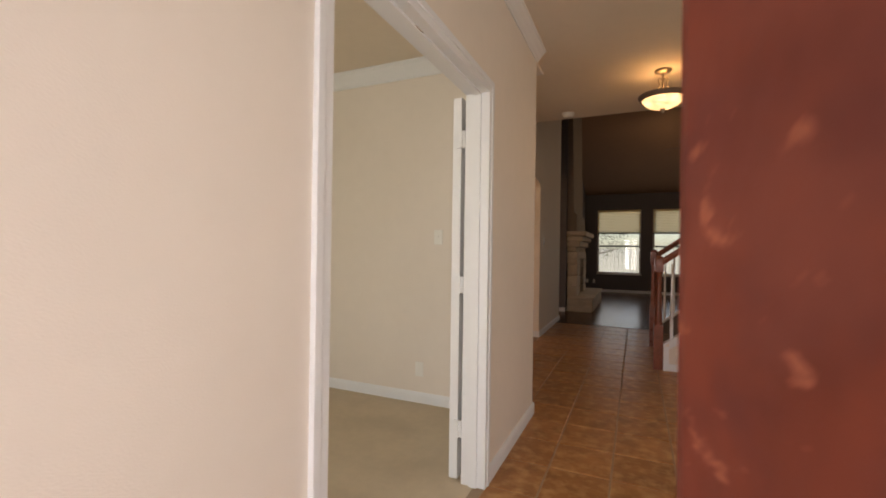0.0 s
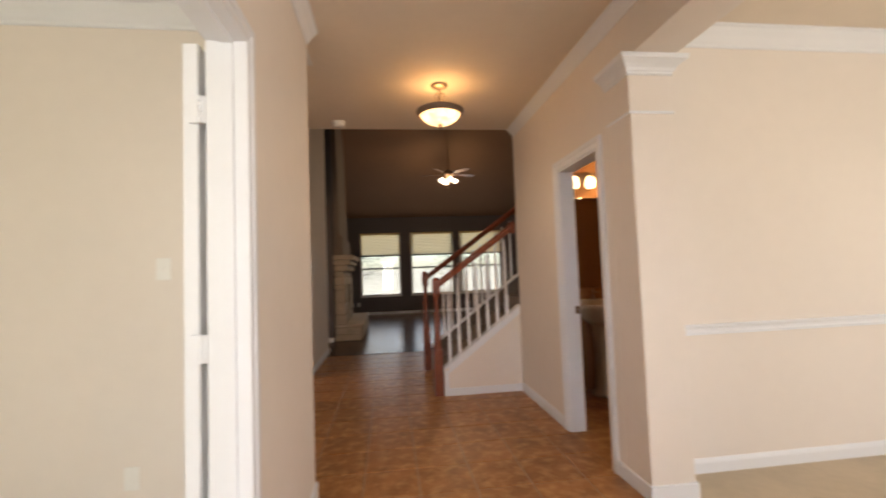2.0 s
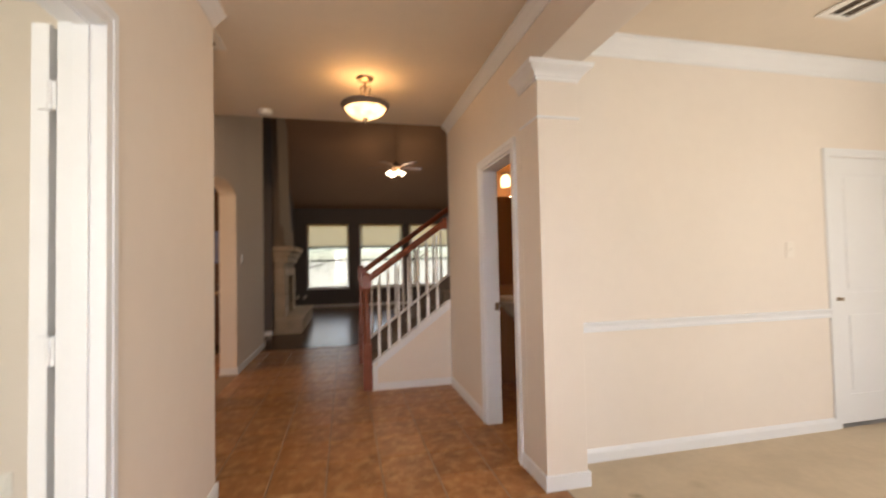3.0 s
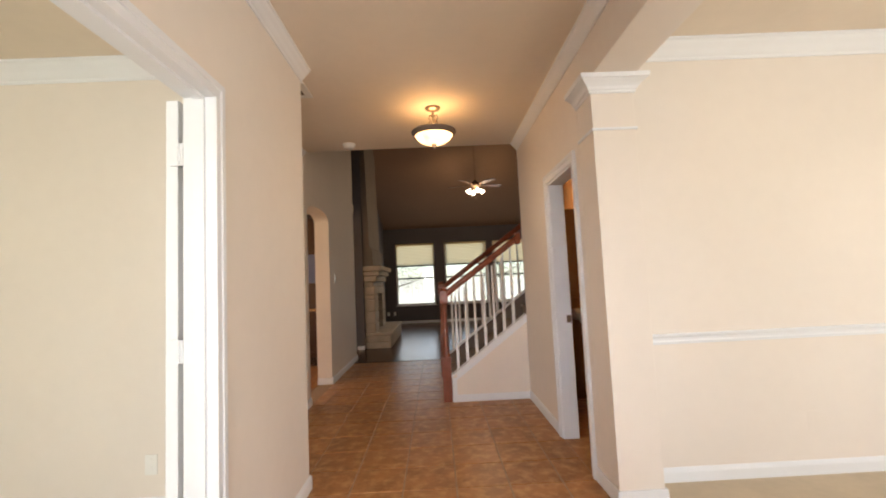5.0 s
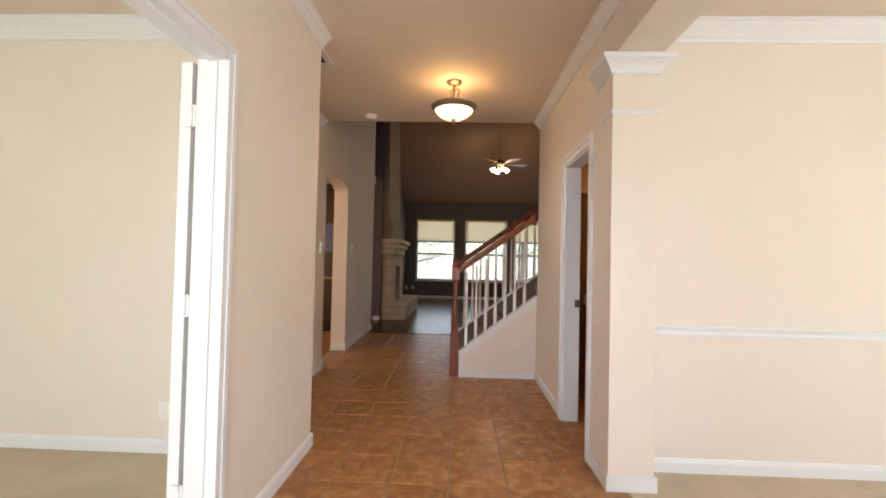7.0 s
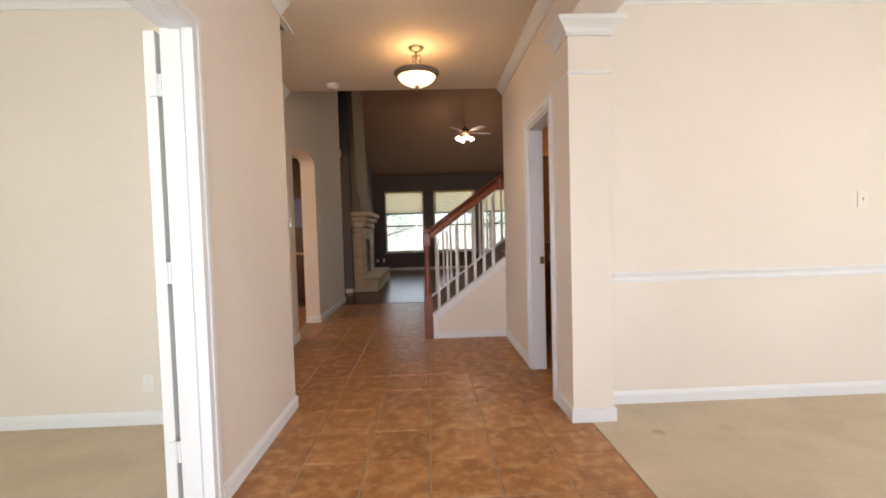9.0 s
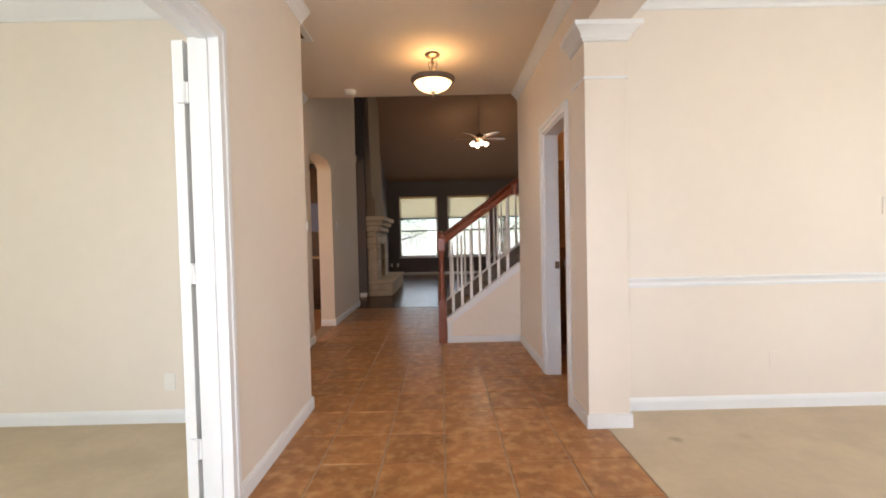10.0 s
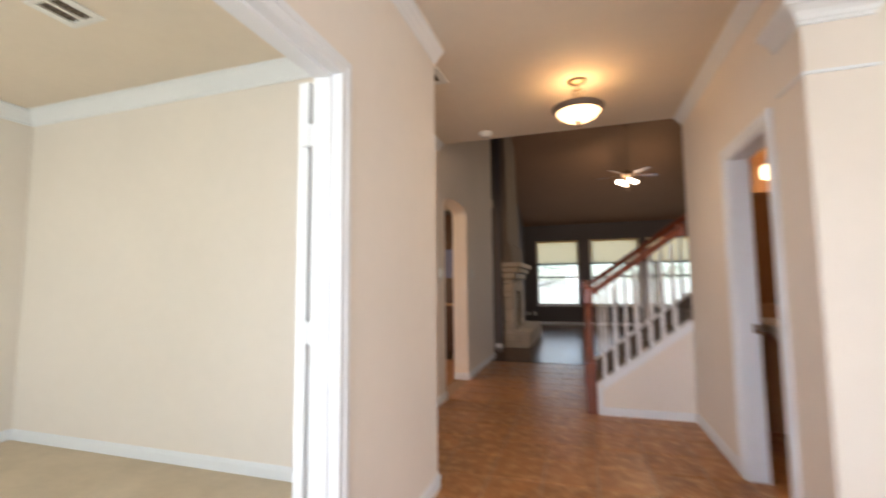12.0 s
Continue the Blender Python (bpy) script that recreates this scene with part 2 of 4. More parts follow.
def box(bm, x0, y0, z0, x1, y1, z1, bevel=0.0):
    """An axis-aligned block in bm, with bevelled edges."""
    r = bmesh.ops.create_cube(bm, size=1.0)
    vs = r["verts"]
    for v in vs:
        v.co = Vector(((x0 + x1) / 2 + v.co.x * (x1 - x0), (y0 + y1) / 2 + v.co.y * (y1 - y0), (z0 + z1) / 2 + v.co.z * (z1 - z0)))
    if bevel:
        es = list({e for v in vs for e in v.link_edges})
        bmesh.ops.bevel(bm, geom=es, offset=bevel, segments=2, profile=0.7, affect='EDGES')
    return vs


def prism(bm, pts, a, b, axis):
    """The outline pts, swept along axis ('x', 'y' or 'z') from a to b."""
    def at(p, c):
        return {"x": (c, p[0], p[1]), "y": (p[0], c, p[1]), "z": (p[0], p[1], c)}[axis]
    v0 = [bm.verts.new(at(p, a)) for p in pts]
    v1 = [bm.verts.new(at(p, b)) for p in pts]
    n = len(pts)
    for i in range(n):
        bm.faces.new((v0[i], v0[(i + 1) % n], v1[(i + 1) % n], v1[i]))
    bm.faces.new(v0[::-1]), bm.faces.new(v1)
    bmesh.ops.recalc_face_normals(bm, faces=bm.faces)


def lathe(bm, profile, seg=32, at=(0, 0, 0), m=None):
    """A turned body: profile is a row of (radius, height)."""
    rings = []
    for r, z in profile:
        if r < 1e-4:
            rings.append([bm.verts.new((0, 0, z))])
        else:
            rings.append([bm.verts.new((r * math.cos(2 * math.pi * k / seg), r * math.sin(2 * math.pi * k / seg), z)) for k in range(seg)])
    new_v = [v for ring in rings for v in ring]
    for a, b in zip(rings, rings[1:]):
        if len(a) == 1 and len(b) == 1:
            continue
        for k in range(seg):
            q = [a[k % len(a)], a[(k + 1) % len(a)], b[(k + 1) % len(b)], b[k % len(b)]]
            u = list(dict.fromkeys(q))
            if len(u) > 2:
                bm.faces.new(u)
    for v in new_v:
        if m is not None:
            v.co = m @ v.co
        v.co += Vector(at)
    bmesh.ops.recalc_face_normals(bm, faces=bm.faces)
    return new_v


def link(name, bm, mat, smooth=False):
    me = bpy.data.meshes.new(name)
    bm.to_mesh(me)
    bm.free()
    me.materials.append(mat)
    if smooth:
        for p in me.polygons:
            p.use_smooth = True
    return new(name, me)


def part(name, bm, mat, parent, label="", smooth=False):
    ob = link(name, bm, mat, smooth)
    ob.parent = parent
    return tagged(ob, label=label)


def thing(name, label, category, at=(0, 0, 0), group="", kind=""):
    ob = new(name)
    ob.location = at
    ob.empty_display_size = 0.1
    return tagged(ob, label, category, group, kind)


def block(name, x0, y0, z0, x1, y1, z1, mat, label="", bevel=0.0):
    bm = bmesh.new()
    box(bm, x0, y0, z0, x1, y1, z1, bevel)
    return tagged(link(name, bm, mat), label, kind="structure")


def multi(name, boxes, mat, label=""):
    bm = bmesh.new()
    for b in boxes:
        box(bm, *b)
    return tagged(link(name, bm, mat), label, kind="structure")


def face_mesh(bm, p, q, side, prof):
    """Sweeps a profile (out, up) along the wall line p-q (x, y); side gives the way out of the wall."""
    px, qx = Vector((p[0], p[1], 0)), Vector((q[0], q[1], 0))
    s = Vector((side[0], side[1], 0))
    a = [bm.verts.new(px + s * o + Vector((0, 0, u))) for o, u in prof]
    b = [bm.verts.new(qx + s * o + Vector((0, 0, u))) for o, u in prof]
    n = len(prof)
    for i in range(n):
        bm.faces.new((a[i], a[(i + 1) % n], b[(i + 1) % n], b[i]))
    bm.faces.new(a[::-1]), bm.faces.new(b)
    bmesh.ops.recalc_face_normals(bm, faces=bm.faces)


BASE_PROF = [(0, 0), (0.015, 0), (0.015, 0.06), (0.012, 0.07), (0.008, 0.078), (0.004, 0.085), (0, 0.085)]
H = 2.75
CROWN_PROF = [(0, H), (0, H - 0.115), (0.012, H - 0.115), (0.016, H - 0.098), (0.03, H - 0.085), (0.05, H - 0.058), (0.075, H - 0.035), (0.085, H - 0.02), (0.1, H - 0.014), (0.1, H)]
RAIL_PROF = [(0, 0.822), (0.01, 0.822), (0.013, 0.838), (0.009, 0.846), (0.012, 0.862), (0.022, 0.872), (0.024, 0.886), (0, 0.886)]


def baseboard(p, q, side):
    bm = bmesh.new()
    face_mesh(bm, p, q, side, BASE_PROF)
    return tagged(link("baseboard", bm, TRIM), "white painted baseboard along the wall", kind="structure")


def crown(p, q, side, size=1.0):
    bm = bmesh.new()
    face_mesh(bm, p, q, side, [(o * size, H - (H - z) * size) for o, z in CROWN_PROF])
    return tagged(link("trim", bm, TRIM), "white crown moulding under the ceiling", kind="structure")

# ---------------------------------------------------------------- structure
LX, RX = -0.111, 1.70          # hall wall faces
AX = -0.67                    # arch wall face
FY = 0.62                     # inner face of the house front at the door
SX, DX = -3.75, 5.05          # study and dining side walls
BY, TY = 4.26, 4.43           # study back wall, its hall side

block("ground", -400, -400, -0.6, 400, 400, -0.32, GRASS, "mown green lawn round the house")
block("floor_slab", SX - 0.3, -0.9, -0.3, 7.2, 15.7, -0.014, CONCRETE, "concrete slab under the floors")
block("floor_study", SX, -0.45, -0.014, -0.165, BY, -0.002, CARPET, "beige cut-pile carpet")
block("floor_dining", 1.8135, -0.45, -0.014, DX, 4.27, 0.0012, CARPET, "beige cut-pile carpet with a small stain")
block("floor_powder", RX, 4.27, -0.014, 3.6, 6.2, -0.004, TILE, "terracotta floor of the powder room")

# house front: outer wall with the front doorway, study and dining windows
def wall_y(name, y0, y1, x0, x1, z1, holes, mat, label, z0=0.0):
    """A wall along x with rectangular holes (x0, x1, z0, z1), sorted along x."""
    bs, x = [], x0
    for a, b, c, d in holes:
        if a > x:
            bs.append((x, y0, z0, a, y1, z1))
        if c > z0:
            bs.append((a, y0, z0, b, y1, c))
        if d < z1:
            bs.append((a, y0, d, b, y1, z1))
        x = b
    if x < x1:
        bs.append((x, y0, z0, x1, y1, z1))
    return multi(name, bs, mat, label)


def wall_x(name, x0, x1, y0, y1, z1, holes, mat, label, z0=0.0):
    bs, y = [], y0
    for a, b, c, d in holes:
        if a > y:
            bs.append((x0, y, z0, x1, a, z1))
        if c > z0:
            bs.append((x0, a, z0, x1, b, c))
        if d < z1:
            bs.append((x0, a, d, x1, b, z1))
        y = b
    if y < y1:
        bs.append((x0, y, z0, x1, y1, z1))
    return multi(name, bs, mat, label)


# the left slot is unseen, cut only to let the hall fill in
wall_y("wall_entry", FY - 0.15, FY, -0.24, 1.95, H, [(-0.06, 0.22, 0.1, 2.08), (0.28, 1.22, 0, 2.08)], WALL, "beige entry wall with the front doorway and an added light slot")
wall_y("wall_front_study", -0.6, -0.45, SX - 0.15, -0.24, H, [(-2.85, -0.95, 0.65, 2.35)], WALL, "beige study wall with a window opening")
wall_y("wall_front_dining", -0.6, -0.45, 1.95, DX + 0.15, H, [(2.55, 4.45, 0.65, 2.35)], WALL, "beige dining room wall with a window opening")
block("wall_entry_west", -0.24, -0.6, 0, -0.22, FY - 0.15, H, WALL, "plain wall beside the porch")
block("wall_entry_east", 1.93, -0.6, 0, 1.95, FY - 0.15, H, WALL, "plain wall beside the porch")
# hall's west wall with the double doorway of the study
OPEN0, OPEN1, HEAD = 2.022, 3.275, 2.055
wall_x("wall_hall_west", LX - 0.12, LX, FY, TY, H, [(OPEN0 - 0.02, OPEN1 + 0.02, 0, HEAD + 0.02)], WALL, "smooth beige hall wall beside the study doorway")
block("wall_study_back", SX, BY, 0, LX - 0.12, TY, H, WALL, "beige study back wall")
block("wall_study_west", SX - 0.15, -0.45, 0, SX, TY, H, WALL, "beige study side wall")
# alcove and arch wall
ARCH0, ARCH1, SPRING, RISE = 6.41, 7.38, 2.135, 0.115


def arch_wall():
    bm = bmesh.new()
    x0, x1 = AX - 0.19, AX
    n = 20
    mid, half = (ARCH0 + ARCH1) / 2, (ARCH1 - ARCH0) / 2
    curve = [(mid - half * math.cos(math.pi * k / n), SPRING + RISE * math.sin(math.pi * k / n)) for k in range(n + 1)]
    prism(bm, [(TY, 0), (ARCH0, 0), *curve, (ARCH1, 0), (9.15, 0), (9.15, 5.6), (TY, 5.6)], x0, x1, 'x')
    return tagged(link("wall_arch", bm, WALL), "beige wall with an arched opening to the kitchen", kind="structure")


arch_wall()
# right-hand hall wall with the powder room door
PD0, PD1, PDH = 4.41, 5.06, 2.03
wall_x("wall_hall_east", RX, RX + 0.115, 4.27, 6.24, H, [(PD0, PD1, 0, PDH)], WALL, "beige hall wall with the powder room doorway")
wall_y("wall_dining_back", 4.27, 4.39, RX + 0.115, DX + 0.15, H, [(4.185, 4.855, 0, 2.03)], WALL, "beige dining room wall above and below a chair rail")
# this opening is made up, to carry the fill for the hall wall
wall_x("wall_dining_east", DX, DX + 0.15, -0.45, 4.27, H, [(0.8, 2.6, 0.65, 2.35)], WALL, "beige dining room side wall with an added, unseen opening")
block("wall_powder_back", RX + 0.115, 6.12, 0, 3.72, 6.24, H, POWDER, "warm tan powder room wall")
block("wall_powder_east", 3.6, 4.39, 0, 3.72, 6.12, H, POWDER, "warm tan powder room wall")
wall_x("wall_powder_west", RX + 0.1155, RX + 0.123, 4.40, 6.12, H, [(PD0, PD1, 0, PDH)], POWDER, "warm tan powder room wall round the doorway")
block("wall_powder_south", RX + 0.1155, 4.3905, 0, 3.6, 4.398, H, POWDER, "warm tan powder room wall")
# pilaster at the dining opening, with beam over the opening
BEAM = 2.425
block("wall_beam", RX, FY, BEAM, 1.955, 4.27, H, WALL, "beige beam over the wide dining room opening", 0.004)
block("wall_dining_stub", RX + 0.01, FY, 0, 1.955, 1.0, BEAM, WALL, "beige wall end at the front of the dining opening")
# ceilings
multi("ceiling", [(AX, FY - 0.15, H, RX + 0.1, 6.22, H + 0.25), (SX, -0.6, H + 0.002, LX - 0.1, TY, H + 0.24), (RX + 0.1, -0.6, H + 0.002, DX, 6.24, H + 0.24)], CEIL, "beige textured ceiling")
block("ceiling_edge_wall", AX, 6.16, H + 0.25, DX, 6.22, 5.6, WALL, "upper wall over the end of the hall")
block("ceiling_porch", -0.3, -1.4, 2.6, 2.0, FY - 0.15, 2.7, CONCRETE, "porch ceiling")
block("porch_slab", -3.8, -2.4, -0.32, 5.0, -0.6, -0.05, CONCRETE, "pale concrete porch and path")

# living room shell
FARY, LWX, REX = 15.4, -0.88, 6.9
WZ0, WZ1 = 0.575, 2.53
WINS = [(-0.52, 0.72), (1.04, 2.40), (2.60, 3.96)]
wall_y("wall_living_north", FARY, FARY + 0.15, LWX - 0.2, REX, 3.6, [(a, b, WZ0, WZ1) for a, b in WINS], GREYWALL, "dark blue-grey living room wall with three windows")
block("wall_living_west", LWX - 0.15, 12.0, 0, LWX, FARY, 5.8, GREYWALL, "dark blue-grey living room wall")
block("wall_living_east", REX, 4.39, 0, REX + 0.15, FARY + 0.15, 5.8, GREYWALL, "dark blue-grey living room wall")
block("wall_chimney", -3.0, 10.27, 0, -0.715, 12.0, 5.8, GREYWALL, "dark blue-grey chimney breast")
# the opening is unseen, added behind the warm kitchen fill
wall_x("wall_kitchen_west", -3.75, -3.6, TY, 10.4, 5.8, [(4.8, 7.0, 0.9, 2.3)], WALL, "plain beige kitchen wall with an added, unseen opening")
block("wall_kitchen_upper", -3.6, 5.9, 2.9, AX - 0.19, 6.0, 5.8, WALL, "plain wall above the kitchen")
block("ceiling_kitchen", -3.6, TY, 2.75, AX - 0.19, 10.27, 2.9, CEIL, "plain kitchen ceiling")
block("wall_stair_back", 3.72, 6.24, 0, 3.84, 7.7, 5.6, WALL, "plain wall at the top of the stairs")
block("wall_living_south", 3.84, 6.12, 0, REX, 6.24, 5.6, GREYWALL, "dark wall closing the living room")


def vault():
    bm = bmesh.new()
    z0, z1 = 3.02, 5.55
    prism(bm, [(FARY, z0), (FARY, z0 + 0.15), (9.0, z1 + 0.15), (6.0, z1 + 0.15), (6.0, z1), (9.0, z1)], -3.8, REX, 'x')
    return tagged(link("ceiling_living", bm, VAULT), "brown vaulted ceiling sloping down to the windows", kind="structure")


vault()
block("floor_kitchen", -3.6, TY, -0.012, AX - 0.19, 8.8, -0.004, TILE, "terracotta kitchen floor")
block("floor_living", -3.6, 8.815, -0.012, REX, FARY, -0.004, DARKWOOD, "dark glossy wood subfloor")
block("floor_living_east", 1.8, 6.24, -0.012, REX, 8.8, -0.004, DARKWOOD, "dark glossy wood floor")

# trim
for p, q, s in [((LX, 1.0), (LX, OPEN0 - 0.075), (1, 0)), ((LX, OPEN1 + 0.075), (LX, TY + 0.015), (1, 0)), ((LX + 0.015, TY), (AX, TY), (0, 1)),
                ((AX, TY), (AX, ARCH0), (1, 0)), ((AX, ARCH1), (AX, 9.15), (1, 0)), ((AX - 0.19, ARCH1), (AX + 0.015, ARCH1), (0, -1)),
                ((AX - 0.19, 9.15), (AX + 0.015, 9.15), (0, 1)),
                ((SX, BY), (LX - 0.12, BY), (0, -1)), ((SX, -0.45), (SX, BY), (1, 0)),
                ((1.955, 4.27), (4.122, 4.27), (0, -1)), ((4.918, 4.27), (DX, 4.27), (0, -1)), ((DX, -0.45), (DX, 4.27), (-1, 0)),
                ((RX, 5.126), (RX, 6.24), (-1, 0)), ((RX, 4.27), (RX, 4.344), (-1, 0)), ((LWX, FARY), (4.5, FARY), (0, -1)), ((-0.86, 10.27), (-0.72, 10.27), (0, -1))]:
    baseboard(p, q, s)
for p, q, s in [
                ((SX, BY), (LX - 0.12, BY), (0, -1)), ((SX, -0.45), (SX, BY), (1, 0)), ((LX - 0.12, FY), (LX - 0.12, BY), (-1, 0)),
                ((1.955, 4.27), (DX, 4.27), (0, -1)), ((DX, -0.45), (DX, 4.27), (-1, 0)), ((1.955, FY), (1.955, 4.27), (1, 0))]:
    crown(p, q, s)
for p, q, s in [((LX, FY), (LX, TY + 0.006), (1, 0)), ((AX, TY), (AX, 6.215), (1, 0)), ((RX, FY), (RX, 6.215), (-1, 0))]:
    crown(p, q, s, 0.7)
bm = bmesh.new()
face_mesh(bm, (1.955, 4.27), (4.122, 4.27), (0, -1), RAIL_PROF)
tagged(link("trim", bm, TRIM), "white chair rail along the dining wall", kind="structure")


def casing_x(x, y0, y1, z1, side, w=0.062, thick=0.017):
    """Moulded casing round an opening in a wall that faces along x: a flat board with a thicker outer band."""
    bm = bmesh.new()
    for t, a, b, bev in ((thick * 0.65, 0.0, w - 0.003, 0.002), (thick, w * 0.55, w, 0.003)):
        lo, hi = min(x, x + side * t), max(x, x + side * t)
        box(bm, lo, y0 - b, 0, hi, y0 - a, z1 + b, bev)
        box(bm, lo, y1 + a, 0, hi, y1 + b, z1 + b, bev)
        box(bm, lo, y0 - a, z1 + a, hi, y1 + a, z1 + b, bev)
    return tagged(link("trim", bm, TRIM), "white moulded door casing", kind="structure")


def casing_y(y, x0, x1, z1, side, w=0.062, thick=0.013):
    """The same round an opening in a wall that faces along y."""
    bm = bmesh.new()
    for t, a, b, bev in ((thick * 0.65, 0.0, w - 0.003, 0.002), (thick, w * 0.55, w, 0.003)):
        lo, hi = min(y, y + side * t), max(y, y + side * t)
        box(bm, x0 - b, lo, 0, x0 - a, hi, z1 + b, bev)
        box(bm, x1 + a, lo, 0, x1 + b, hi, z1 + b, bev)
        box(bm, x0 - a, lo, z1 + a, x1 + a, hi, z1 + b, bev)
    return tagged(link("trim", bm, TRIM), "white moulded door casing", kind="structure")


casing_x(LX, OPEN0, OPEN1, HEAD, 1, 0.062)
casing_x(RX, PD0, PD1, PDH, -1, 0.065, 0.023)
casing_y(4.27, 4.185, 4.855, 2.03, -1)
casing_y(FY, 0.28, 1.22, 2.08, 1)
# jambs lining the study and powder openings
js = thing("jamb_study", "white door jamb with stops", "door jamb", kind="structure")
for nm, bx in (("side_jamb", (LX - 0.122, OPEN0 - 0.02, 0, LX + 0.002, OPEN0, HEAD + 0.02)), ("side_jamb", (LX - 0.122, OPEN1, 0, LX + 0.002, OPEN1 + 0.02, HEAD + 0.02)),
               ("head_jamb", (LX - 0.122, OPEN0, HEAD, LX + 0.002, OPEN1, HEAD + 0.02)), ("stop", (LX - 0.075, OPEN0, 0, LX - 0.035, OPEN0 + 0.011, HEAD - 0.011)),
               ("stop", (LX - 0.075, OPEN1 - 0.011, 0, LX - 0.035, OPEN1, HEAD - 0.011)), ("stop", (LX - 0.075, OPEN0, HEAD - 0.011, LX - 0.035, OPEN1, HEAD))):
    bm = bmesh.new()
    box(bm, *bx, 0.0015)
    part(nm, bm, TRIM, js)
multi("jamb_powder", [(RX - 0.002, PD0, 0, RX + 0.117, PD0 + 0.015, PDH), (RX - 0.002, PD1 - 0.015, 0, RX + 0.117, PD1, PDH), (RX - 0.002, PD0 + 0.015, PDH - 0.015, RX + 0.117, PD1 - 0.015, PDH)], TRIM, "white door jamb")


PX = 1.7005


def pilaster():
    bm = bmesh.new()
    box(bm, PX, 4.02, 0, 1.952, 4.27, BEAM, 0.004)
    p = tagged(link("pilaster", bm, WALL), "square beige pilaster with white base and capital", kind="structure")
    def ring(z0, z1, out0, out1, steps=1):
        b = bmesh.new()
        for k in range(steps):
            za, zb = z0 + (z1 - z0) * k / steps, z0 + (z1 - z0) * (k + 1) / steps
            o = out0 + (out1 - out0) * k / max(1, steps - 1)
            box(b, PX - o, 4.02 - o, za, 1.952 + o, 4.27 - 0.001, zb, min(0.004, (zb - za) * 0.3))
        return b
    part("base", ring(0, 0.085, 0.014, 0.014), TRIM, p, "white base block")
    part("band", ring(2.108, 2.122, 0.009, 0.009), TRIM, p, "thin white astragal")
    b = bmesh.new()
    prof = [(2.328, 0.0), (2.33, 0.012), (2.343, 0.013), (2.346, 0.02), (2.362, 0.026), (2.376, 0.038), (2.388, 0.055), (2.396, 0.064), (2.397, 0.072), (2.423, 0.076), (2.425, 0.0)]
    rings = []
    for z, o in prof:
        rings.append([b.verts.new(q) for q in ((PX - o, 4.02 - o, z), (1.952 + o, 4.02 - o, z), (1.952 + o, 4.268, z), (PX - o, 4.268, z))])
    for r0, r1 in zip(rings, rings[1:]):
        for k in range(4):
            b.faces.new((r0[k], r0[(k + 1) % 4], r1[(k + 1) % 4], r1[k]))
    part("capital", b, TRIM, p, "moulded white capital")
    return p


pilaster()

# ---------------------------------------------------------------- doors


def study_door():
    d = thing("door_study", "white panelled double-door leaf folded back against the study wall", "door", kind="structure")
    bm = bmesh.new()
    box(bm, -0.310, 3.29, 0.012, -0.262, 3.9, 2.052, 0.003)
    leaf = part("leaf", bm, TRIM, d)
    for z in (1.825, 1.05, 0.285):
        bm = bmesh.new()
        box(bm, -0.285, 3.277, z - 0.045, -0.236, 3.289, z + 0.045, 0.002)
        for k in range(5):
            lathe(bm, [(0.0, -0.008), (0.0065, -0.008), (0.0065, 0.008), (0.0, 0.008)], 12, (-0.252, 3.276, z - 0.036 + 0.018 * k))
        part("hinge", bm, TRIM, d, "white painted butt hinge")
    return d


study_door()
bm = bmesh.new()
box(bm, -0.17, 2.54, HEAD - 0.004, -0.145, 2.6, HEAD - 0.0005, 0.001)
tagged(link("ball_catch", bm, BRONZE), "small bronze ball catch in the door head", "door catch")


def closet_door():
    d = thing("door_closet", "white two-panel closet door, closed", "door", kind="structure")
    x0, x1, y = 4.1865, 4.8535, 4.276
    bm = bmesh.new()
    box(bm, x0, y + 0.004, 0.03, x1, y + 0.034, 2.028, 0.002)
    part("leaf", bm, TRIM, d)
    bm = bmesh.new()
    for a, b, c, e in [(x0, x0 + 0.11, 0.03, 2.028), (x1 - 0.11, x1, 0.03, 2.028), (x0 + 0.11, x1 - 0.11, 0.03, 0.24), (x0 + 0.11, x1 - 0.11, 0.86, 1.0), (x0 + 0.11, x1 - 0.11, 1.9, 2.028)]:
        box(bm, a, y - 0.002, c, b, y + 0.004, e, 0.001)
    part("frame", bm, TRIM, d)
    for c, e in [(0.24, 0.86), (1.0, 1.9)]:
        bm = bmesh.new()
        box(bm, x0 + 0.14, y - 0.002, c + 0.03, x1 - 0.14, y + 0.004, e - 0.03, 0.003)
        part("panel", bm, TRIM, d)
    bm = bmesh.new()
    t = Matrix.Rotation(radians(90), 3, 'X')
    lathe(bm, [(0, -0.004), (0.015, -0.004), (0.015, 0.004), (0.006, 0.006), (0.006, 0.014), (0.011, 0.018), (0.014, 0.025), (0.011, 0.031), (0, 0.033)], 20, (x0 + 0.034, y - 0.005, 0.955), t)
    part("knob", bm, NICKEL, d, "small satin nickel knob", True)
    return d


closet_door()


def front_door():
    hx, hy, ex, ey = 1.205, 0.65, 0.613, 1.335
    d = thing("door_front", "red-brown stained wooden front door, standing ajar", "door", (hx, hy, 0), kind="structure")
    d.rotation_euler = (0, 0, math.atan2(ey - hy, ex - hx))
    w = math.hypot(ex - hx, ey - hy)
    bm = bmesh.new()
    box(bm, 0, -0.044, 0.01, w, 0, 2.06, 0.004)
    part("leaf", bm, REDDOOR, d)
    for c, e in [(0.25, 0.85), (1.05, 1.85)]:
        for s in (0.0, -0.044):
            for a in (0.13, w / 2 + 0.05):
                bm = bmesh.new()
                box(bm, a, s - 0.006, c, a + w / 2 - 0.18, s + 0.006, e, 0.005)
                part("panel", bm, REDDOOR, d)
    return d


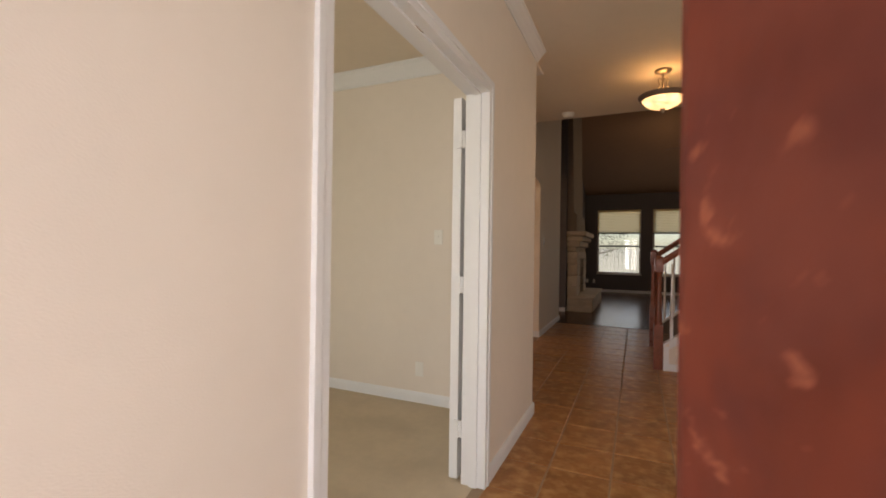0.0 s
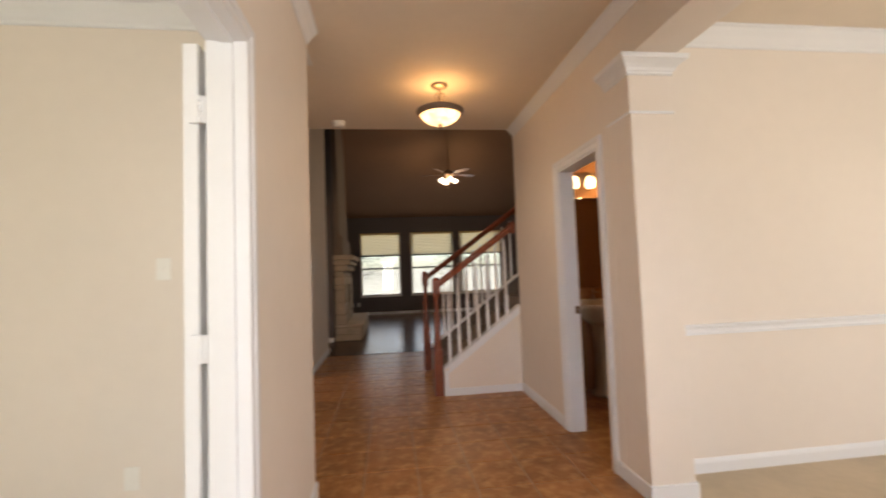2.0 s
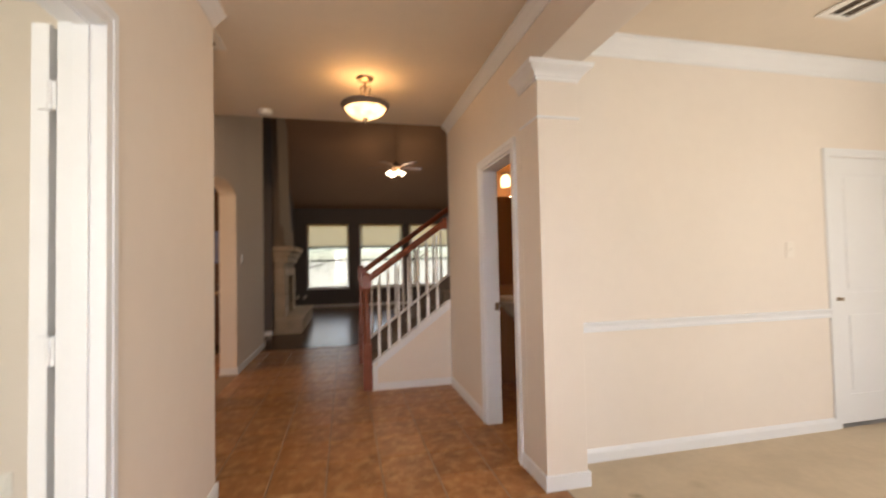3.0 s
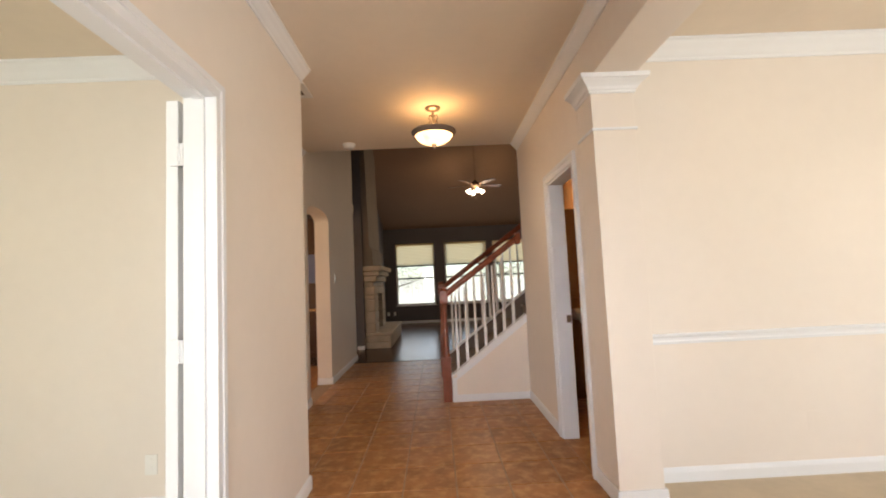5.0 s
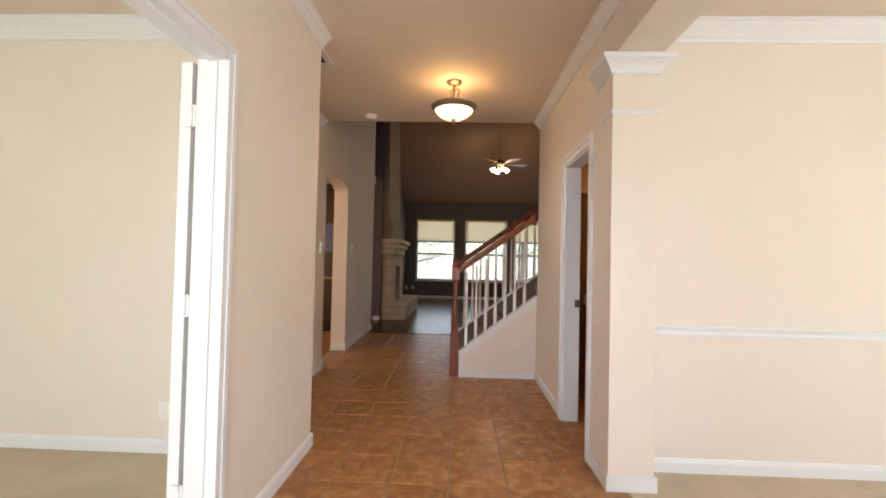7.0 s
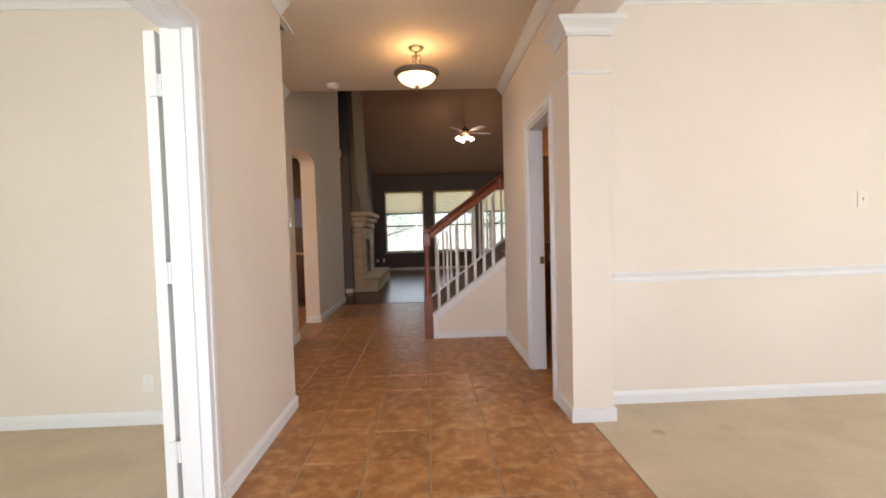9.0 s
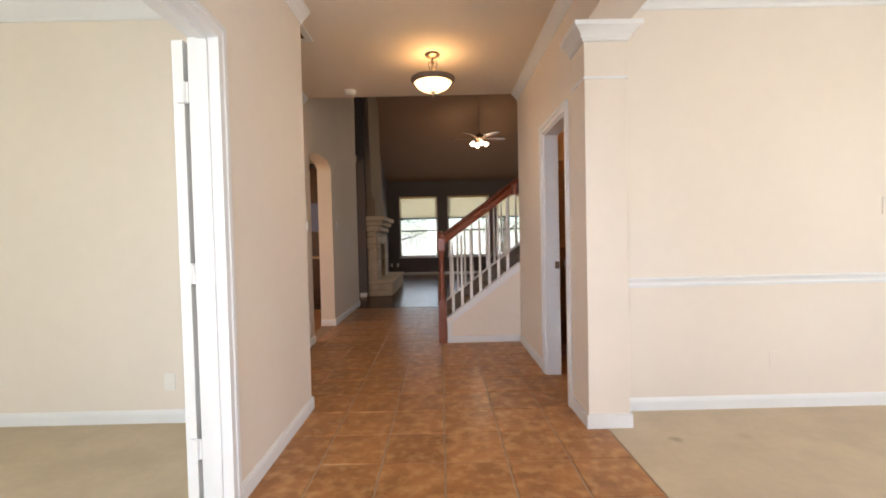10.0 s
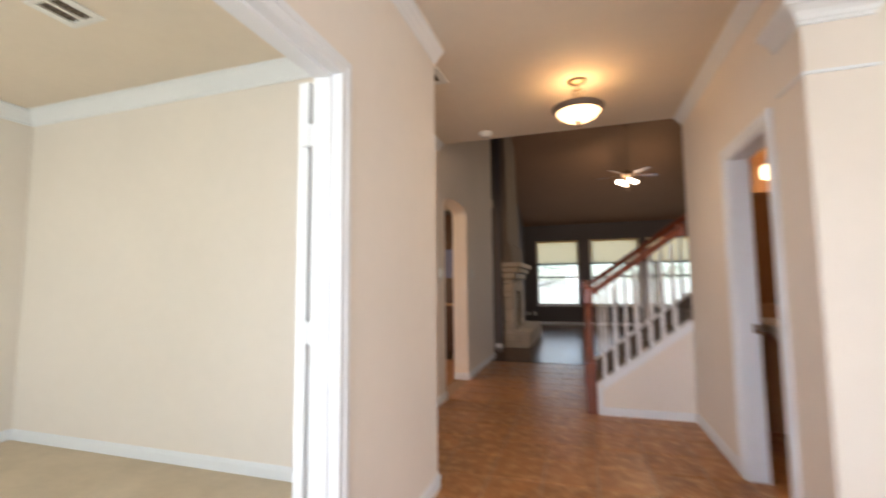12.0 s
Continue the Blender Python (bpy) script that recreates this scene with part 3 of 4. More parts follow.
front_door()
bm = bmesh.new()
box(bm, RX + 0.078, PD1 - 0.0185, 0.9, RX + 0.114, PD1 - 0.0148, 0.96, 0.001)
box(bm, RX + 0.09, PD1 - 0.023, 0.916, RX + 0.112, PD1 - 0.0185, 0.944, 0.002)
tagged(link("strike_plate", bm, BRONZE), "dark bronze strike plate on the powder room jamb", "strike plate")

# ---------------------------------------------------------------- hall fixtures


def ceiling_light():
    c = thing("ceiling_light", "lit alabaster glass bowl light with bronze rim on the ceiling", "ceiling light", (0.784, 5.15, H))
    bm = bmesh.new()
    lathe(bm, [(0, 0), (0.066, 0), (0.066, -0.008), (0.058, -0.018), (0.04, -0.026), (0.016, -0.034), (0, -0.036)], 32)
    part("canopy", bm, NICKEL, c, "aged nickel canopy", True)
    bm = bmesh.new()
    lathe(bm, [(0.009, -0.034), (0.009, -0.07), (0.016, -0.076), (0.009, -0.084), (0.009, -0.225), (0, -0.225)], 16)
    part("stem", bm, NICKEL, c, "", True)
    for k in range(3):
        a = 2 * math.pi * k / 3 + 0.4
        cu = bpy.data.curves.new("arm", 'CURVE')
        cu.dimensions, cu.bevel_depth, cu.bevel_resolution = '3D', 0.0045, 2
        sp = cu.splines.new('POLY')
        pts = [(0.012, -0.07), (0.035, -0.055), (0.045, -0.08), (0.03, -0.11), (0.05, -0.14), (0.1, -0.185), (0.168, -0.214)]
        sp.points.add(len(pts) - 1)
        for q, (r, z) in zip(sp.points, pts):
            q.co = (r * math.cos(a), r * math.sin(a), z, 1)
        ob = new("arm", cu)
        cu.materials.append(NICKEL)
        ob.parent = c
    bm = bmesh.new()
    lathe(bm, [(0.172, -0.214), (0.184, -0.206), (0.19, -0.212), (0.189, -0.222), (0.181, -0.23), (0.177, -0.24), (0.168, -0.25), (0.16, -0.247), (0.163, -0.232), (0.172, -0.214)], 48)
    part("rim", bm, RIMBRONZE, c, "brown metal rim", True)
    # unseen disc, added to stop the bowl from lighting the ceiling
    bm = bmesh.new()
    lathe(bm, [(0, -0.222), (0.168, -0.222), (0.168, -0.226), (0, -0.226)], 40)
    part("pan", bm, NICKEL, c, "added metal pan that keeps bowl glow off the ceiling")
    bm = bmesh.new()
    lathe(bm, [(0.16, -0.243), (0.153, -0.256), (0.136, -0.276), (0.112, -0.294), (0.08, -0.309), (0.045, -0.317), (0.0, -0.319)], 48)
    part("bowl", bm, ALABASTER, c, "glowing alabaster bowl", True)
    bm = bmesh.new()
    lathe(bm, [(0, -0.314), (0.02, -0.316), (0.02, -0.326), (0.01, -0.334), (0.016, -0.343), (0.009, -0.356), (0, -0.358)], 16)
    part("finial", bm, NICKEL, c, "", True)
    return c


ceiling_light()
lamp("bowl_bulbs", 'POINT', pose(0.784, 5.15, 2.545), 7.0, WARM, radius=0.1)
lamp("bowl_glow", 'AREA', look((0.784, 5.15, 2.385), (0.784, 5.1501, 0)), 3.3, (1.0, 0.66, 0.36), size=0.26, size_y=0.26)


def smoke_detector(x, y):
    d = thing("smoke_detector", "round white smoke detector on the hall ceiling", "smoke detector", (x, y, H))
    bm = bmesh.new()
    lathe(bm, [(0, 0), (0.068, 0), (0.068, -0.012), (0.06, -0.016)], 32)
    part("base", bm, PLATE, d, "", True)
    bm = bmesh.new()
    lathe(bm, [(0.06, -0.014), (0.06, -0.03), (0.05, -0.042), (0, -0.044)], 32)
    part("cover", bm, PLATE, d, "", True)


smoke_detector(-0.1, 6.02)


def ceiling_vent(x, y, w=0.26, l=0.25):
    """A square register with two long slots, each crossed by small fins."""
    v = thing("ceiling_vent", "white air register with two dark slots in the ceiling", "air vent", (x, y, H), "ceiling vents")
    # flat dark sheet: the duct's shade is put into its colour
    bm = bmesh.new()
    box(bm, -w / 2 + 0.03, -l / 2 + 0.03, -0.002, w / 2 - 0.03, l / 2 - 0.03, -0.001)
    part("backing", bm, DUCTSHADE, v, "dark sheet for the shade inside the duct")
    slot = (w - 0.12) / 2
    bm = bmesh.new()
    for a in ((-w / 2, -l / 2, w / 2, -l / 2 + 0.037), (-w / 2, l / 2 - 0.037, w / 2, l / 2), (-w / 2, -l / 2 + 0.037, -w / 2 + 0.05, l / 2 - 0.037),
              (w / 2 - 0.05, -l / 2 + 0.037, w / 2, l / 2 - 0.037), (-0.01, -l / 2 + 0.037, 0.01, l / 2 - 0.037)):
        box(bm, a[0], a[1], -0.012, a[2], a[3], 0.0, 0.003)
    part("frame", bm, PLATE, v)
    for side in (-1, 1):
        for k in range(5):
            yy = -l / 2 + 0.037 + (l - 0.074) * (k + 0.5) / 5
            bm = bmesh.new()
            box(bm, side * (0.01 + slot / 2) - slot / 2, yy - 0.0012, -0.006, side * (0.01 + slot / 2) + slot / 2, yy + 0.0012, -0.003)
            # metal darker than the frame, for the shade the fins stand in
            part("slat", bm, NICKEL, v)
    return v


ceiling_vent(3.56, 3.648)
ceiling_vent(-1.88, 3.364)
ceiling_vent(-0.272, 4.72)


def wall_plate(name, label, at, rz, toggles, outlet=False, mat=PLATE):
    p = thing(name, label, "wall outlet" if outlet else "light switch", at)
    p.rotation_euler = (0, 0, radians(rz))
    w = 0.036 + 0.023 * (toggles - 1)
    bm = bmesh.new()
    box(bm, -w, -0.006, -0.058, w, 0, 0.058, 0.003)
    part("plate", bm, mat, p)
    for k in range(toggles):
        x = (k - (toggles - 1) / 2) * 0.046
        if outlet:
            for z in (-0.02, 0.02):
                bm = bmesh.new()
                lathe(bm, [(0, 0), (0.016, 0), (0.016, 0.003), (0, 0.003)], 16, (x, -0.006, z), Matrix.Rotation(radians(90), 3, 'X'))
                part("socket", bm, mat, p)
        else:
            bm = bmesh.new()
            box(bm, x - 0.005, -0.015, -0.004, x + 0.005, -0.006, 0.014, 0.001)
            part("toggle", bm, mat, p)
    return p


wall_plate("light_switch", "white light switch on the arch wall", (AX, 7.654, 1.385), 90, 1)
wall_plate("light_switch", "white light switch beside the arch", (AX, 6.241, 1.353), 90, 1)
wall_plate("light_switch", "white light switch on the study wall", (-0.836, BY, 1.335), 0, 1)
wall_plate("wall_outlet", "white wall outlet near the study floor", (-0.99, BY, 0.27), 0, 1, True)
wall_plate("light_switch", "pale round-edged wall plate on the dining wall", (3.78, 4.27, 1.33), 0, 1, False, CREAM)
wall_plate("wall_outlet", "beige painted outlet on the dining wall", (3.03, 4.27, 0.32), 0, 1, True, WALL).scale = (1, 0.3, 1)
wall_plate("wall_outlet", "white outlet on the dark living room wall", (-0.8, FARY, 0.33), 0, 1, True)
wall_plate("wall_outlet", "white outlet on the dark living room wall", (-0.6, FARY, 0.33), 0, 1, True)

# ---------------------------------------------------------------- stairs
SLOPE = 0.743
def knee_z(x):
    return 0.277 + SLOPE * (x - 0.877)


def knee_wall(y0, y1, x0, x1, lift, name, paint, label):
    s = thing(name, label, "stair", kind="structure")
    bm = bmesh.new()
    prism(bm, [(x0, 0), (x1, 0), (x1, knee_z(x1) + lift - 0.02), (x0, knee_z(x0) + lift - 0.02)], y0, y1, 'y')
    part("panel", bm, paint, s)
    bm = bmesh.new()
    prism(bm, [(x0 - 0.006, knee_z(x0) + lift - 0.022), (x1, knee_z(x1) + lift - 0.022), (x1, knee_z(x1) + lift), (x0 - 0.006, knee_z(x0) + lift)], y0 - 0.012, y1 + 0.012, 'y')
    part("cap", bm, TRIM, s)
    if paint is TAUPE:
        return
    bm = bmesh.new()
    box(bm, x0, y0 - 0.013, 0, x1, y0, 0.075, 0.003)
    part("skirting", bm, TRIM, s)
    bm = bmesh.new()
    box(bm, x0, y0 - 0.009, 0.075, x0 + 0.05, y0, knee_z(x0) + lift - 0.02, 0.002)
    prism(bm, [(x0 + 0.05, knee_z(x0 + 0.05) + lift - 0.085), (x1, knee_z(x1) + lift - 0.085), (x1, knee_z(x1) + lift - 0.022), (x0 + 0.05, knee_z(x0 + 0.05) + lift - 0.022)], y0 - 0.009, y0, 'y')
    part("trim_board", bm, TRIM, s)


knee_wall(6.245, 6.335, 0.872, 1.6995, 0.0, "stair_knee_wall", WALL, "beige knee wall with white trim under the stair balustrade")
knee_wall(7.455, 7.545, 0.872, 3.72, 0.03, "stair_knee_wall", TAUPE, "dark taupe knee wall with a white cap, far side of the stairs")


def steps():
    st = thing("stairs", "straight stair flight with dark treads and pale risers", "stairs", kind="structure")
    for k in range(1, 12):
        x = 0.9 + 0.25 * (k - 1)
        bm = bmesh.new()
        box(bm, x - 0.025, 6.336, 0.185 * k - 0.035, x + 0.26, 7.454, 0.185 * k, 0.008)
        part("tread", bm, GREYCARPET, st)
        bm = bmesh.new()
        box(bm, x, 6.336, 0.185 * (k - 1), x + 0.02, 7.454, 0.185 * k - 0.036)
        part("riser", bm, GREYCARPET, st)


steps()


def newel(x, y, up=0.0):
    n = thing("newel_post", "cherry-stained wooden newel post with a turned shaft", "newel post", (x, y, 0), "newel posts")
    bm = bmesh.new()
    box(bm, -0.046, -0.046, 0, 0.046, 0.046, 0.47 + up, 0.004)
    part("base", bm, CHERRY, n)
    bm = bmesh.new()
    lathe(bm, [(0.04, 0.47), (0.044, 0.485), (0.034, 0.5), (0.037, 0.53), (0.033, 0.6), (0.027, 0.85), (0.025, 0.96), (0.032, 0.985), (0.026, 1.0), (0.036, 1.015), (0.038, 1.03)], 24)
    bmesh.ops.translate(bm, verts=bm.verts, vec=(0, 0, up))
    part("shaft", bm, CHERRY, n, "", True)
    bm = bmesh.new()
    box(bm, -0.043, -0.043, 1.03, 0.043, 0.043, 1.175, 0.012)
    lathe(bm, [(0.038, 1.172), (0.042, 1.18), (0.036, 1.195), (0.018, 1.205), (0, 1.207)], 24)
    bmesh.ops.translate(bm, verts=bm.verts, vec=(0, 0, up))
    part("cap", bm, CHERRY, n)
    return n


newel(0.822, 6.29)
newel(0.812, 7.5, 0.07)


def handrail(y, x0, x1, z0, label):
    r = thing("handrail", label, "handrail", group="handrails")
    sl = 0.715
    bm = bmesh.new()
    prof = [(-0.022, -0.03), (0.022, -0.03), (0.026, -0.012), (0.032, 0.0), (0.032, 0.018), (0.022, 0.03), (0.008, 0.034), (-0.008, 0.034), (-0.022, 0.03), (-0.032, 0.018), (-0.032, 0.0), (-0.026, -0.012)]
    a = [bm.verts.new((x0, y + p, z0 + q * 1.25)) for p, q in prof]
    b = [bm.verts.new((x1, y + p, z0 + sl * (x1 - x0) + q * 1.25)) for p, q in prof]
    for i in range(len(prof)):
        bm.faces.new((a[i], a[(i + 1) % 12], b[(i + 1) % 12], b[i]))
    bm.faces.new(a[::-1]), bm.faces.new(b)
    bmesh.ops.recalc_face_normals(bm, faces=bm.faces)
    part("rail", bm, CHERRY, r)
    bm = bmesh.new()
    zt = z0 + sl * (x1 - x0)
    box(bm, x1 - 0.025, y - 0.04, zt - 0.065, x1 + 0.03, y + 0.04, zt + 0.055, 0.008)
    part("end_block", bm, CHERRY, r)
    return r


handrail(6.29, 0.862, 1.655, 1.145, "sloping cherry-stained wooden handrail on the stair")
handrail(7.5, 0.852, 2.9, 1.205, "darker cherry handrail on the far side of the stair")


def baluster(h):
    b = thing("baluster", "white turned wooden baluster under the handrail", "baluster", group="balusters")
    bm = bmesh.new()
    box(bm, -0.016, -0.016, 0, 0.016, 0.016, h * 0.27, 0.002)
    part("foot", bm, TRIM, b)
    bm = bmesh.new()
    lathe(bm, [(0.016, h * 0.27), (0.011, h * 0.285), (0.017, h * 0.3), (0.014, h * 0.33), (0.015, h * 0.45), (0.0125, h * 0.7), (0.0095, h)], 12)
    part("shaft", bm, TRIM, b, "", True)
    return b


first = baluster(0.80)
for y, lift in ((6.29, 0.0), (7.5, 0.03)):
    for k in range(7 if y < 7 else 17):
        x = 0.946 + 0.104 * k
        z = knee_z(x) + lift - 0.01
        if y < 7 and k == 0:
            first.location = (x, y, z)
        else:
            copy_thing(first, pose(x, y, z))

# ---------------------------------------------------------------- powder room


def pedestal_sink():
    s = thing("pedestal_sink", "biscuit porcelain pedestal sink against the powder room wall", "sink", (2.42, 6.12, 0))
    bm = bmesh.new()
    lathe(bm, [(0.0, 0), (0.12, 0), (0.12, 0.03), (0.085, 0.08), (0.075, 0.4), (0.1, 0.7), (0.0, 0.7)], 28, (0, -0.22, 0))
    part("pedestal", bm, BISCUIT, s, "", True)
    bm = bmesh.new()
    vs = lathe(bm, [(0.0, 0.68), (0.12, 0.69), (0.22, 0.76), (0.29, 0.86), (0.3, 0.885), (0.29, 0.9), (0.25, 0.895), (0.2, 0.82), (0.1, 0.76), (0, 0.75)], 40, (0, -0.25, 0))
    for v in vs:
        v.co.y = -0.25 + (v.co.y + 0.25) * 0.82
    box(bm, -0.27, -0.14, 0.82, 0.27, -0.005, 0.93, 0.012)
    part("basin", bm, BISCUIT, s, "", True)
    bm = bmesh.new()
    lathe(bm, [(0, 0.93), (0.024, 0.93), (0.018, 0.945), (0.012, 1.0), (0.014, 1.03), (0, 1.035)], 16, (0, -0.07, 0))
    box(bm, -0.009, -0.18, 0.995, 0.009, -0.07, 1.012, 0.004)
    part("faucet", bm, NICKEL, s, "nickel faucet")


pedestal_sink()
m = thing("wall_mirror", "large frameless mirror over the powder room sink", "mirror")
bm = bmesh.new()
box(bm, 2.07, 6.112, 1.04, 3.1, 6.119, 1.985, 0.001)
part("glass", bm, MIRROR, m)


def vanity_light():
    v = thing("vanity_light", "bronze wall light with lit amber glass shades above the mirror", "wall light", (2.485, 6.12, 2.15))
    bm = bmesh.new()
    box(bm, -0.2, -0.022, 0.0, 0.2, -0.001, 0.1, 0.006)
    part("backplate", bm, BRONZE, v)
    for x in (-0.215, -0.045, 0.125):
        bm = bmesh.new()
        box(bm, x - 0.007, -0.1, 0.06, x + 0.007, -0.02, 0.075, 0.003)
        lathe(bm, [(0, 0.07), (0.022, 0.065), (0.028, 0.045), (0, 0.045)], 16, (x, -0.1, 0))
        arm = part("arm", bm, BRONZE, v)
        bm = bmesh.new()
        lathe(bm, [(0.026, 0.045), (0.045, 0.02), (0.05, -0.02), (0.047, -0.06), (0.04, -0.075), (0, -0.078)], 24, (x, -0.1, 0))
        part("shade", bm, VANITYBULB, arm, "glowing amber glass shade", True)


vanity_light()
lamp("vanity_bulb", 'POINT', pose(2.485, 5.88, 2.13), 5.5, (1.0, 0.6, 0.26), radius=0.05)

# ---------------------------------------------------------------- living room


def fireplace():
    f = thing("fireplace", "pale limestone fireplace with stepped mantel and raised hearth", "fireplace", kind="")
    rnd = random.Random(4)

    def stone(x0, y0, z0, x1, y1, z1, name="stone"):
        bm = bmesh.new()
        vs = box(bm, x0, y0, z0, x1, y1, z1)
        j = 0.006
        for v in vs:
            v.co += Vector((rnd.uniform(-j, j), rnd.uniform(-j, j), rnd.uniform(-j, j) * 0.6))
        bmesh.ops.bevel(bm, geom=list(bm.edges), offset=0.012, segments=1, affect='EDGES')
        part(name, bm, STONE, f)
    y0, y1 = 10.34, 12.0
    # raised hearth in two courses with a slab
    for c in range(2):
        y = y0
        while y < y1 + 0.75:
            w = min(rnd.uniform(0.35, 0.6), y1 + 0.8 - y)
            stone(-0.715, y, 0.13 * c, -0.2, y + w - 0.006, 0.13 * (c + 1) - 0.005)
            y += w
    y = y0 - 0.02
    while y < y1 + 0.75:
        w = min(0.7, y1 + 0.8 - y)
        stone(-0.715, y, 0.262, -0.17, y + w - 0.005, 0.315, "hearth_slab")
        y += w
    # surround piers beside the firebox
    for a, b in ((y0, 10.86), (11.55, y1)):
        z = 0.318
        while z < 1.05:
            h = min(rnd.uniform(0.15, 0.24), 1.08 - z)
            stone(-0.714, a, z, -0.5, b, z + h - 0.006)
            z += h
    z, out = 1.08, -0.53
    for h, o in ((0.16, -0.5), (0.1, -0.52), (0.12, -0.45), (0.1, -0.39), (0.1, -0.33)):
        y = y0 - (o + 0.5) * 0.5
        e = y1 + (o + 0.5) * 0.5
        while y < e - 0.05:
            w = min(rnd.uniform(0.4, 0.65), e - y)
            stone(-0.714, y, z, o, y + w - 0.006, z + h - 0.006, "mantel_stone")
            y += w
        z += h
    bm = bmesh.new()
    prism(bm, [(-0.714, 1.662), (-0.525, 1.662), (-0.53, 2.0), (-0.585, 2.06), (-0.64, 5.0), (-0.714, 5.0)], y0, y1 - 0.05, 'y')
    part("hood", bm, PLASTER, f, "pale plaster chimney hood tapering upwards")
    # a near-black flat panel closes the firebox opening
    bm = bmesh.new()
    box(bm, -0.716, 10.862, 0.318, -0.70, 11.548, 1.079)
    part("firebox", bm, FIREBLACK, f, "near-black panel in the firebox opening")


fireplace()


def living_window(x0, x1, n):
    w = thing("window_%d" % n, "large single-hung window with a cream shade half lowered", "window", kind="structure")
    y = FARY + 0.05
    bm = bmesh.new()
    for a in ((x0, WZ0, x0 + 0.05, WZ1), (x1 - 0.05, WZ0, x1, WZ1), (x0 + 0.05, WZ0, x1 - 0.05, WZ0 + 0.05), (x0 + 0.05, WZ1 - 0.05, x1 - 0.05, WZ1)):
        box(bm, a[0], y, a[1], a[2], y + 0.06, a[3], 0.003)
    part("window_frame", bm, PLATE, w)
    bm = bmesh.new()
    box(bm, x0 + 0.05, y + 0.005, 1.40, x1 - 0.05, y + 0.045, 1.445, 0.003)
    part("meeting_rail", bm, DARKFRAME, w, "dark meeting rail")
    for c, e in ((WZ0 + 0.05, 1.40), (1.445, WZ1 - 0.05)):
        bm = bmesh.new()
        box(bm, x0 + 0.05, y + 0.02, c, x1 - 0.05, y + 0.026, e)
        p = part("pane", bm, GLASS, w, "clear glass")
        p.visible_shadow = False
    bm = bmesh.new()
    box(bm, x0 - 0.03, FARY - 0.05, WZ0 - 0.03, x1 + 0.03, FARY + 0.05, WZ0, 0.004)
    part("window_sill", bm, PLATE, w, "white sill")
    s = thing("cellular_shade", "cream cellular shade lowered over the upper window", "window shade", group="window shades")
    nfold = 28
    zs = [1.83 + (WZ1 - 0.04 - 1.83) * k / nfold for k in range(nfold + 1)]
    bm = bmesh.new()
    rows = [[bm.verts.new((x, FARY + 0.02 + (0.014 if k % 2 else 0), z)) for x in (x0 + 0.01, x1 - 0.01)] for k, z in enumerate(zs)]
    for r0, r1 in zip(rows, rows[1:]):
        bm.faces.new((r0[0], r0[1], r1[1], r1[0]))
    part("fabric", bm, SHADE, s)
    bm = bmesh.new()
    box(bm, x0 + 0.01, FARY + 0.006, 1.795, x1 - 0.01, FARY + 0.046, 1.83, 0.004)
    part("bottom_rail", bm, DARKFRAME, s, "dark bottom rail")
    bm = bmesh.new()
    box(bm, x0 + 0.006, FARY + 0.004, WZ1 - 0.04, x1 - 0.006, FARY + 0.048, WZ1 - 0.002, 0.004)
    part("headrail", bm, SHADE, s)


for n, (a, b) in enumerate(WINS):
    living_window(a, b, n + 1)


def ceiling_fan():
    f = thing("ceiling_fan", "ceiling fan with walnut blades and four lit frosted shades", "ceiling fan", (1.76, 11.5, 3.49))
    bm = bmesh.new()
    lathe(bm, [(0.008, 0.08), (0.008, 1.0), (0.05, 1.02), (0.065, 1.1), (0, 1.1)], 16)
    part("downrod", bm, VAULT, f, "", True)
    bm = bmesh.new()
    lathe(bm, [(0, 0.1), (0.03, 0.1), (0.05, 0.07), (0.11, 0.05), (0.125, 0.02), (0.12, -0.03), (0.08, -0.055), (0.05, -0.07), (0.05, -0.11), (0, -0.12)], 28)
    part("motor", bm, BRONZE, f, "", True)
    for k in range(5):
        a = 2 * math.pi * k / 5 + 0.314
        rot = Matrix.Rotation(a, 4, 'Z') @ Matrix.Rotation(radians(-10), 4, 'X')
        bm = bmesh.new()
        pts = [(0.2, -0.055), (0.62, -0.07), (0.65, -0.05), (0.66, 0.0), (0.65, 0.05), (0.62, 0.07), (0.2, 0.055)]
        prism(bm, pts, -0.004, 0.004, 'z')
        bm.transform(rot)
        b = part("blade", bm, BLADE, f)
        bm = bmesh.new()
        box(bm, 0.1, -0.018, -0.012, 0.24, 0.018, -0.004, 0.003)
        bm.transform(rot)
        part("blade_iron", bm, BRONZE, b)
    for k in range(4):
        a = 2 * math.pi * k / 4 + 0.24
        rot = Matrix.Translation((0.14 * math.cos(a), 0.14 * math.sin(a), -0.12)) @ Matrix.Rotation(a, 4, 'Z') @ Matrix.Rotation(radians(-42), 4, 'Y')
        bm = bmesh.new()
        lathe(bm, [(0.02, 0.02), (0.026, 0.0), (0.042, -0.03), (0.05, -0.062), (0.052, -0.08), (0, -0.076)], 20)
        bm.transform(rot)
        part("shade", bm, FANBULB, f, "glowing frosted glass shade", True)
    bm = bmesh.new()
    lathe(bm, [(0.002, -0.12), (0.002, -0.3), (0.008, -0.305), (0.008, -0.33), (0, -0.335)], 8)
    part("pull_chain", bm, NICKEL, f)


ceiling_fan()
lamp("fan_bulbs", 'POINT', pose(1.76, 11.5, 3.06), 30, (1.0, 0.68, 0.38), radius=0.22)

